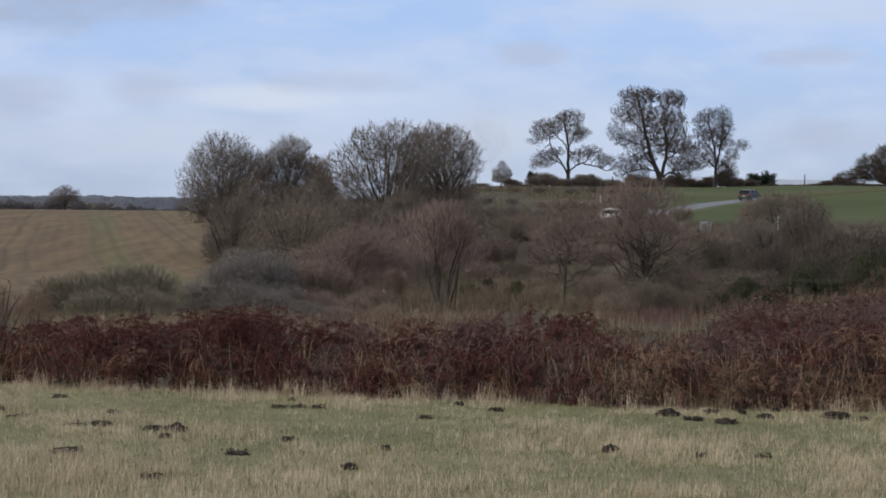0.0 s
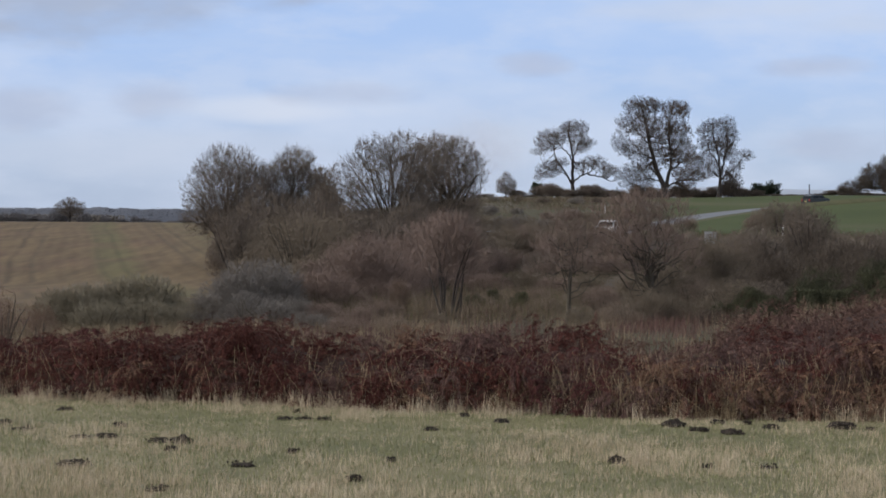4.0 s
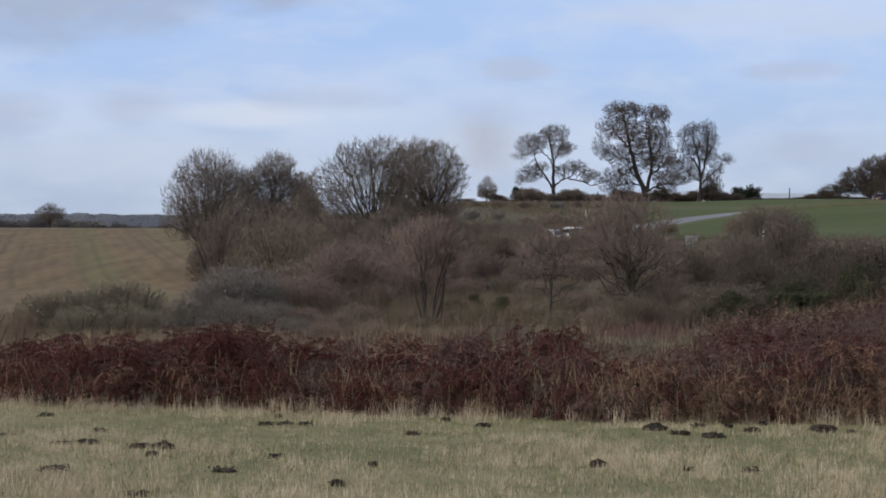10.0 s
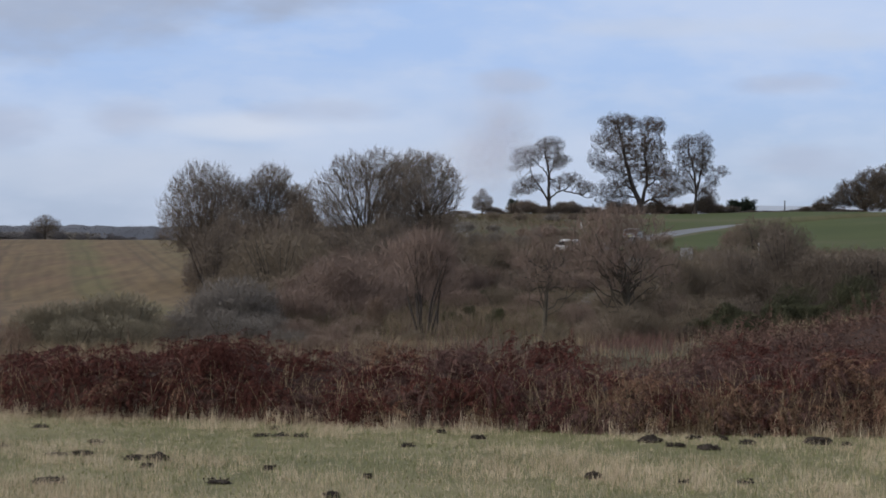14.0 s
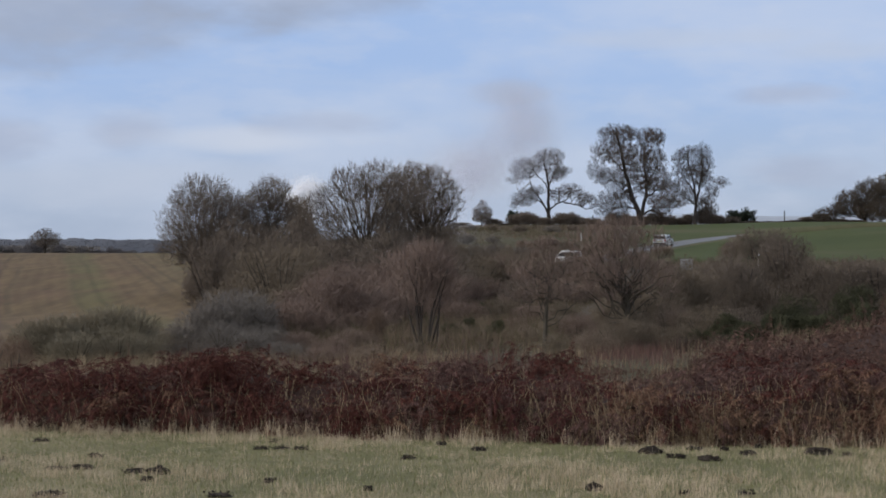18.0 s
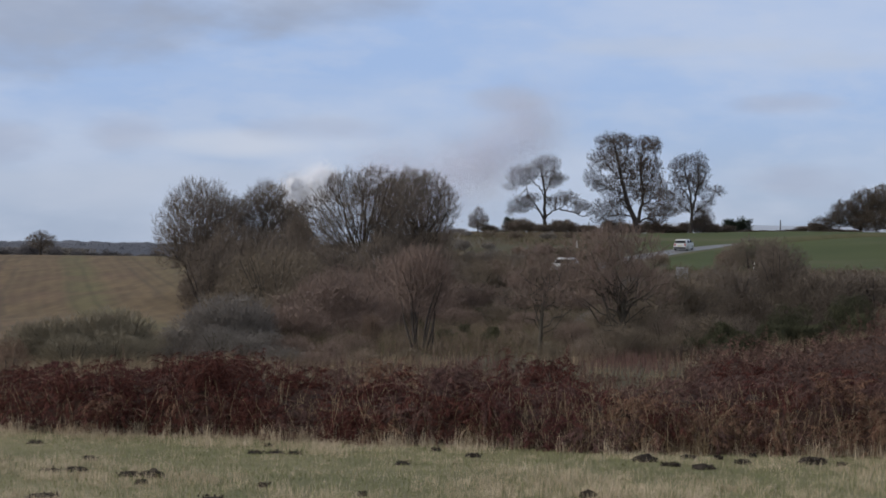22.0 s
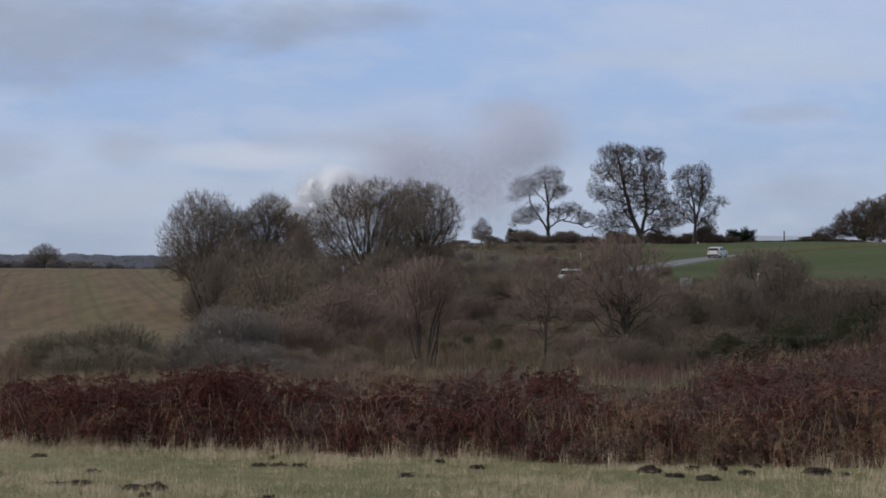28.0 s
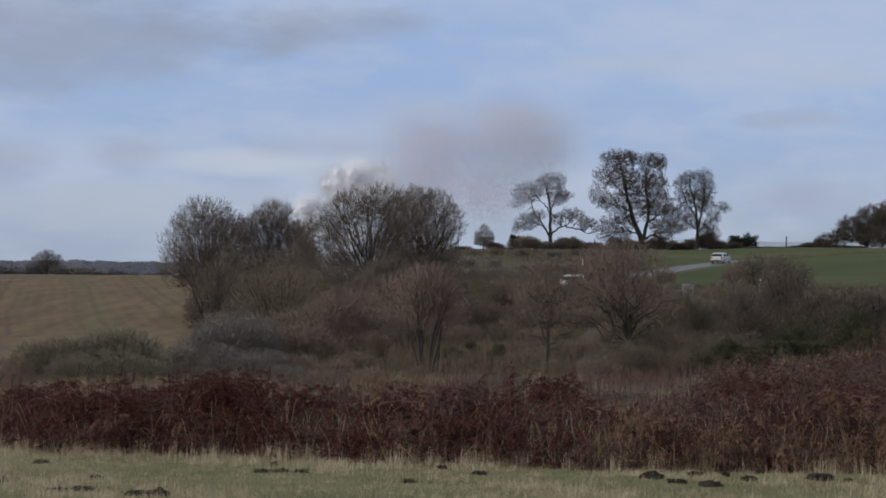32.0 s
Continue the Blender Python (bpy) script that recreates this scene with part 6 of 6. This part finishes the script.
stand(post("fence_post", 2.1, 0.11, "bark_dark", "tall dark wooden post on the skyline"), 69.1, 380)
stand(post("fence_post", 1.9, 0.10, "bark_dark", "dark wooden post beside the hilltop hedge"), 16.8, 376)
stand(post("fence_post", 1.9, 0.10, "bark_dark", "dark wooden post standing under the oaks"), 32.9, 384)
stand(post("marker_post", 2.5, 0.07, "post_white", "slim white marker post rising from the thicket"), 26.5, 157)
stand(post("marker_post", 0.7, 0.09, "post_white", "small white marker post among the bushes"), 4.6, 175)
stand(post("marker_post", 0.9, 0.10, "post_white", "small white marker post on the grass bank"), 21.4, 268)
stand(notice_board(1.05, 1.0), 22.3, 168)


# ---- vehicles ----
def prism(profile, half, bm, inset=0.0, z0=0.0):
    """A side profile (x, z) swept across the car, pulled in at the top by inset per metre above z0."""
    rows = []
    for s in (-1, 1):
        rows.append([bm.verts.new((x, s * (half - max(0, z - z0) * inset), z)) for x, z in profile])
    n = len(profile)
    bm.faces.new(list(reversed(rows[0])))
    bm.faces.new(rows[1])
    for i in range(n):
        j = (i + 1) % n
        bm.faces.new((rows[0][i], rows[0][j], rows[1][j], rows[1][i]))
    bmesh.ops.recalc_face_normals(bm, faces=bm.faces)


def car(name, paint, label, length=3.85, tall=1.44, van=False):
    """A hatchback or small van that heads along +x, its wheels on z = 0."""
    top = new(name)
    h, hw = length / 2, 0.88
    bm = bmesh.new()
    prism(((-h, 0.35), (-h + 0.02, 0.80), (-h + 0.12, 0.95), (h * 0.42, 0.95), (h * 0.80, 0.86), (h - 0.03, 0.70), (h, 0.42), (h - 0.15, 0.22), (-h + 0.12, 0.22)), hw, bm, 0.08, 0.6)
    bmesh.ops.bevel(bm, geom=list(bm.edges), offset=0.05, segments=2, affect="EDGES", profile=0.5)
    body = part("body", bm, paint, top, smooth=False)
    bm = bmesh.new()
    if van:
        cab = ((-h + 0.05, 0.93), (-h + 0.10, tall), (h * 0.30, tall), (h * 0.62, 0.93))
    else:
        cab = ((-h + 0.10, 0.93), (-h + 0.42, tall - 0.06), (-h + 0.75, tall), (h * 0.02, tall), (h * 0.22, tall - 0.08), (h * 0.58, 0.93))
    prism(cab, hw - 0.06, bm, 0.22, 0.9)
    bmesh.ops.bevel(bm, geom=list(bm.edges), offset=0.04, segments=2, affect="EDGES", profile=0.5)
    part("roof", bm, paint, top)
    # glass set a little proud of the cabin
    for s in (-1, 1):
        for x0, x1 in (((-0.62, -0.06), (-0.02, 0.36)) if not van else ((0.10, 0.36),)):
            bm = bmesh.new()
            z0, z1 = 0.98, tall - 0.13
            y0, y1 = s * (hw - 0.06 - 0.22 * (z0 - 0.9) + 0.012), s * (hw - 0.06 - 0.22 * (z1 - 0.9) + 0.012)
            xb = x1 * h + (0.22 if x1 > 0.1 else 0)
            xa = x0 * h - (0.10 if x0 < -0.3 else 0)
            vs4 = [bm.verts.new(p) for p in ((xa, y0, z0), (xb, y0, z0), (x1 * h - 0.05, y1, z1), (x0 * h + 0.12, y1, z1))]
            f = bm.faces.new(vs4)
            bmesh.ops.solidify(bm, geom=[f], thickness=0.01)
            part("side_window", bm, "car_glass", top, "dark tinted side glass")
    for nm, xa, xb in (("windscreen", h * 0.58 + 0.012, h * 0.24), ("rear_window", -h + 0.12, -h + 0.40)):
        bm = bmesh.new()
        z0, z1 = 0.99, tall - 0.12
        k = 0.015 if nm == "windscreen" else -0.02
        vs4 = [bm.verts.new(p) for p in ((xa + k, -0.74, z0), (xa + k, 0.74, z0), (xb + k, 0.64, z1), (xb + k, -0.64, z1))]
        f = bm.faces.new(vs4)
        bmesh.ops.solidify(bm, geom=[f], thickness=0.01)
        part(nm, bm, "car_glass", top, "dark glass")
    for s in (-1, 1):
        bm = bmesh.new()
        box(bm, -h + 0.03, s * 0.68, 0.78, 0.08, 0.22, 0.26, 0.02)
        part("tail_light", bm, "red_lamp", top, "red tail light")
        bm = bmesh.new()
        box(bm, h - 0.07, s * 0.66, 0.66, 0.10, 0.30, 0.14, 0.02)
        part("headlight", bm, "clear_lamp", top, "clear headlight")
        bm = bmesh.new()
        box(bm, h * 0.42, s * (hw + 0.07), 0.98, 0.10, 0.16, 0.12, 0.03)
        part("mirror", bm, paint, top)
    for x, nm in ((-h - 0.01, "rear_bumper"), (h - 0.03, "front_bumper")):
        bm = bmesh.new()
        box(bm, x, 0, 0.38, 0.10, 1.62, 0.20, 0.03)
        part(nm, bm, "trim", top, "black bumper")
    bm = bmesh.new()
    box(bm, -h - 0.03, 0, 0.62, 0.03, 0.5, 0.11)
    part("plate", bm, "plate", top, "yellow number plate")
    for x in (-h * 0.62, h * 0.64):
        for s in (-1, 1):
            hub = new("wheel")
            hub.parent = top
            hub.matrix_basis = pose(x, s * 0.78, 0.31, 90)
            bm = bmesh.new()
            bmesh.ops.create_cone(bm, cap_ends=True, segments=20, radius1=0.31, radius2=0.31, depth=0.2)
            bmesh.ops.bevel(bm, geom=[e for e in bm.edges if abs(e.verts[0].co.z - e.verts[1].co.z) < 1e-4], offset=0.03, segments=2, affect="EDGES")
            part("tyre", bm, "tyre", hub)
            bm = bmesh.new()
            bmesh.ops.create_cone(bm, cap_ends=True, segments=14, radius1=0.2, radius2=0.2, depth=0.215)
            part("rim", bm, "rim", hub, "grey alloy rim")
    return tagged(top, label, "van" if van else "car")


silver_car = car("hatchback_car", "silver_paint", "pale silver hatchback climbing the hill lane")
dark_car = car("saloon_car", "dark_paint", "dark grey car driving along the hilltop lane", 4.4, 1.45)
white_van = car("estate_car", "white_paint", "white car halted on the lane behind the bushes", 4.1, 1.48)


# ---- steam of the train that passes unseen behind the trees ----
def vapour(name, colour, thin=0.5):
    m = bpy.data.materials.new(name)
    m.use_nodes = True
    nt = m.node_tree
    nt.nodes.clear()
    out = nt.nodes.new("ShaderNodeOutputMaterial")
    d = nd(nt, "ShaderNodeBsdfDiffuse", (*colour, 1))
    tl = nd(nt, "ShaderNodeBsdfTranslucent", (*colour, 1))
    both = nd(nt, "ShaderNodeMixShader", thin, d.outputs[0], tl.outputs[0])
    nt.links.new(both.outputs[0], out.inputs[0])
    return m


M["steam"] = vapour("steam", (0.955, 0.965, 1.0), 0.25)
M["smoke"] = vapour("smoke", (0.90, 0.90, 1.0))
M["thin_smoke"] = vapour("thin_smoke", (0.89, 0.90, 1.0))


def puff_mesh(seed, r, count, size, lie, core=0.0):
    """A loose heap of wisps, thick in the middle and thin at the rim; steam has billows in its heart."""
    rng = np.random.default_rng(seed)
    heaps = 26 if core else 16
    hc = rng.normal(0, 0.24 if core else 0.34, (heaps, 3)) * r * np.array([1.1, 0.8, 0.8])
    hr = rng.uniform(0.20, 0.42, heaps) * r
    k = rng.choice(heaps, count, p=hr ** 2 / (hr ** 2).sum())
    if core:
        rad = hr[k] * (core + np.abs(rng.normal(0, 0.60, count)))
        off = hc[k] + unit(rng.normal(0, 1, (count, 3))) * rad[:, None]
    else:
        off = hc[k] + np.clip(rng.normal(0, 0.85, (count, 3)), -2, 2) * hr[k][:, None]
    a = unit(rng.normal(0, 1, (count, 3)) + lie * np.array([math.sin(SUN_AZ), math.cos(SUN_AZ), math.tan(SUN_EL)]))
    U = unit(np.cross(a, rng.normal(0, 1, (count, 3))))
    W = np.cross(a, U)
    s = (size * rng.uniform(0.6, 1.4, count))[:, None, None]
    ang = np.arange(3) * np.pi * 2 / 3
    V = (off[:, None] + s * (np.cos(ang)[None, :, None] * U[:, None] + np.sin(ang)[None, :, None] * W[:, None])).reshape(-1, 3)
    F = np.arange(count * 3).reshape(-1, 3)
    if core:
        bm = bmesh.new()
        bmesh.ops.create_icosphere(bm, subdivisions=3, radius=1.0)
        ball = np.array([v.co[:] for v in bm.verts])
        faces = np.array([[v.index for v in f.verts] for f in bm.faces])
        bm.free()
        for c, q in zip(hc, hr):
            p = rng.uniform(0, 6, 3)
            lump = 1 + 0.10 * np.sin(ball @ np.array([5, 3, 4]) + p[0]) + 0.08 * np.sin(ball @ np.array([-4, 7, 6]) + p[1]) + 0.05 * np.sin(ball @ np.array([11, -9, 8]) + p[2])
            F = np.concatenate([F, faces + len(V)])
            V = np.concatenate([V, c + ball * lump[:, None] * q * core])
    return mesh_of("wisps", V, tris=F, smooth=True)


PUFFS = (
    ("steam", 3.8, 225, ((0, -11.7, -8.8), (15.5, -12.3, -7.6), (17, -13.1, 4.2), (19, -12.9, 7.2), (22, -11.2, 8.8), (25, -9.8, 9.8), (28, -9.6, 10.0), (32, -7.7, 11.3))),
    ("steam", 3.8, 228, ((0, -12.5, -9.0), (17, -13.2, -7.7), (19, -14.3, 4.2), (22, -13.7, 7.5), (25, -12.8, 8.8), (28, -12.3, 8.5), (32, -10.0, 10.3))),
    ("steam", 3.8, 222, ((0, -12.8, -8.7), (20.3, -13.4, -6.2), (22, -14.1, 3.8), (25, -13.8, 6.6), (28, -13.8, 6.4), (32, -12.1, 7.5))),
    ("steam", 3.8, 226, ((0, -8.6, -8.9), (22, -8.6, -6.3), (25, -8.8, 7.6), (28, -8.9, 8.9), (32, -6.7, 10.9))),
    ("steam", 3, 184, ((0, -7.5, -9.0), (25, -7.6, -8.4), (27, -9.2, -2.9), (28, -8.4, -0.1), (32, -7.9, 2.0))),
    ("steam", 3.8, 224, ((0, -6.0, -8.8), (24, -6.0, -6.3), (26, -7.7, 5.2), (28, -7.0, 8.1), (32, -4.8, 10.1))),
    ("steam", 3, 190, ((0, -4.5, -9.4), (26, -6.2, -8.4), (28, -6.2, -0.1), (32, -5.9, 3.4))),
    ("steam", 3, 226, ((0, -10.5, -8.9), (22, -10.5, -6.3), (24, -11.0, 4.5), (28, -11.9, 5.2), (32, -10.3, 6.2))),
    ("thin_smoke", 5.6, 235, ((0, 4.6, 9.2), (6, 5.6, 9.6), (9, 6.7, 10.2), (13, 9.7, 12.5), (19, 13.4, 15.6), (25, 14.4, 16.4), (32, 15.6, 17.0))),
    ("thin_smoke", 5.6, 240, ((0, -1.1, -2.8), (3, -1.1, 6.1), (5.5, 2.6, 9.2), (9, 5.5, 10.4), (13, 8.2, 14.1), (17, 10.6, 16.9), (19, 11.7, 17.7), (25, 13.2, 16.6), (32, 13.6, 17.2))),
    ("thin_smoke", 5.6, 238, ((0, -1.6, -10.8), (8, -1.2, -2.7), (10.5, -1.1, 6.7), (13, 4.4, 9.7), (19, 8.8, 12.4), (25, 10.6, 13.4), (32, 11.4, 14.2))),
    ("smoke", 6.2, 236, ((0, -1.6, -10.7), (13, -1.1, -3.4), (15.5, -0.9, 7.0), (17, 2.9, 9.7), (19, 6.4, 10.7), (22, 7.4, 12.5), (25, 9.1, 14.5), (32, 9.4, 18.5))),
    ("smoke", 6.2, 232, ((0, -1.6, -10.5), (16, -1.0, -3.3), (18.5, -0.8, 7.6), (20, 2.5, 9.5), (22, 3.8, 10.0), (25, 5.6, 10.8), (32, 7.0, 14.3))),
    ("smoke", 6.2, 234, ((0, -0.9, -10.6), (17.5, -0.6, -3.3), (20, -0.3, 7.6), (22, -0.1, 9.1), (25, 1.1, 10.6), (28, 2.4, 13.2), (32, 3.8, 16.5))),
    ("smoke", 6.2, 230, ((0, -5.5, -10.4), (19, -4.8, -3.2), (22, -4.0, 8.8), (25, -2.7, 10.8), (28, -1.4, 13.0), (32, 0.5, 15.3))),
    ("smoke", 6.2, 233, ((0, -1.6, -11.9), (20, -1.3, -4.6), (22, -0.8, 6.6), (25, 3.8, 9.1), (32, 6.3, 10.2))),
    ("smoke", 6.2, 231, ((0, -5.5, -10.4), (22.5, -5.5, -3.9), (26, -5.4, 8.4), (28, -3.5, 11.0), (32, -0.9, 12.3))),
    ("smoke", 5.2, 216, ((0, -1.5, -10.9), (27, -1.2, -7.2), (29, -0.9, 8.4), (32, 1.0, 10.8))),
    ("thin_smoke", 5.6, 237, ((0, -0.9, -9.4), (8.5, -1.2, -2.7), (10.8, -0.9, 7.3), (13, 5.0, 10.4), (19, 11.8, 16.7), (25, 12.2, 15.8), (32, 13.0, 17.6))),
    ("thin_smoke", 5.6, 229, ((0, -6.1, -10.3), (21, -6.1, -3.2), (24, -6.7, 9.7), (28, -5.4, 13.6), (32, -2.8, 16.2))),
)
puffs = []
meshes = {}
for n, (kind, size, deep, rows) in enumerate(PUFFS):
    key = (kind, n % 2)
    if key not in meshes:
        count, grain, lie, core = {"steam": (90000, 0.022, 3.0, 0.48), "smoke": (100000, 0.0098, 0.8, 0), "thin_smoke": (70000, 0.0092, 0.8, 0)}[kind]
        meshes[key] = puff_mesh(300 + n, 3.0, count, grain, lie, core)
        meshes[key].materials.append(M[kind])
    ob = new("steam_puff" if kind == "steam" else "smoke_puff", meshes[key])
    ob.scale = (size / 3.0,) * 3
    tagged(ob, "billowing white steam above the trees" if kind == "steam" else "drifting thin lilac-grey smoke in the sky", "steam" if kind == "steam" else "smoke", "steam of the passing train")
    puffs.append((ob, deep, rows))

# ---- what moves ----
SILVER = ((0, 0.0), (9.4, 11.0), (11, 34.1), (13, 61.9), (14, 70.1), (14.5, 74.6), (16.5, 81.6), (17, 82.7), (18, 85.9), (19, 92.6), (20, 96.1), (21, 97.8), (22, 99.5), (23, 101.4), (24, 103.8), (25, 105.5), (25.5, 107.0), (27.5, 112.2), (28, 112.9), (32, 113.5))
DARK = ((0, 117.9), (1, 123.8), (2, 128.2), (3, 132.0), (3.5, 133.6), (5.5, 139.9), (6, 141.7), (7, 144.1), (8, 147.3), (9, 149.9), (10, 153.8), (10.5, 155.8), (16, 170.7), (24, 180.5), (32, 192.5))
VAN = ((0, 40.0), (3.5, 37.2), (5.5, 25.6), (7, 24.4), (9, 25.6), (32, 26.9))


def drive(ob, keys, back=False):
    """Along the lane: seconds and metres from the lane's start; the wheels roll with it. back: it faces down the lane."""
    ts, ss = [k[0] for k in keys], [k[1] for k in keys]
    rows = []
    for t in np.arange(0, 32.01, 0.5):
        s = float(np.interp(t, ts, ss))
        x, y, h = road_at(s)
        z = float(ground_z(x, y)) + 0.115
        up = math.atan2(float(ground_z(x + 2 * math.cos(h), y + 2 * math.sin(h)) - ground_z(x - 2 * math.cos(h), y - 2 * math.sin(h))), 4.0)
        rows.append((float(t), pose(x, y, z, 0, math.degrees(up), math.degrees(h) + 180) if back else pose(x, y, z, 0, -math.degrees(up), math.degrees(h))))
    walk(ob, rows)
    for wheel in [c for c in ob.children if c.name.startswith("wheel")]:
        at = wheel.matrix_basis.translation.copy()
        rows = []
        for t in np.arange(0, 32.01, 0.2):
            turn = (float(np.interp(t, ts, ss)) - ss[0]) / (-0.31 if back else 0.31)
            rows.append((float(t), pose(*at, 0, math.degrees(turn), 0) @ pose(0, 0, 0, 90)))
        walk(wheel, rows)


def motions():
    drive(silver_car, SILVER)
    drive(dark_car, DARK)
    drive(white_van, VAN, True)
    for n, (ob, deep, rows) in enumerate(puffs):
        walk(ob, [(t, pose(x, deep, z, 0, 0.8 * t * (1 if n % 2 else -1), n * 70.0 + 1.2 * t)) for t, x, z in rows])


motions()
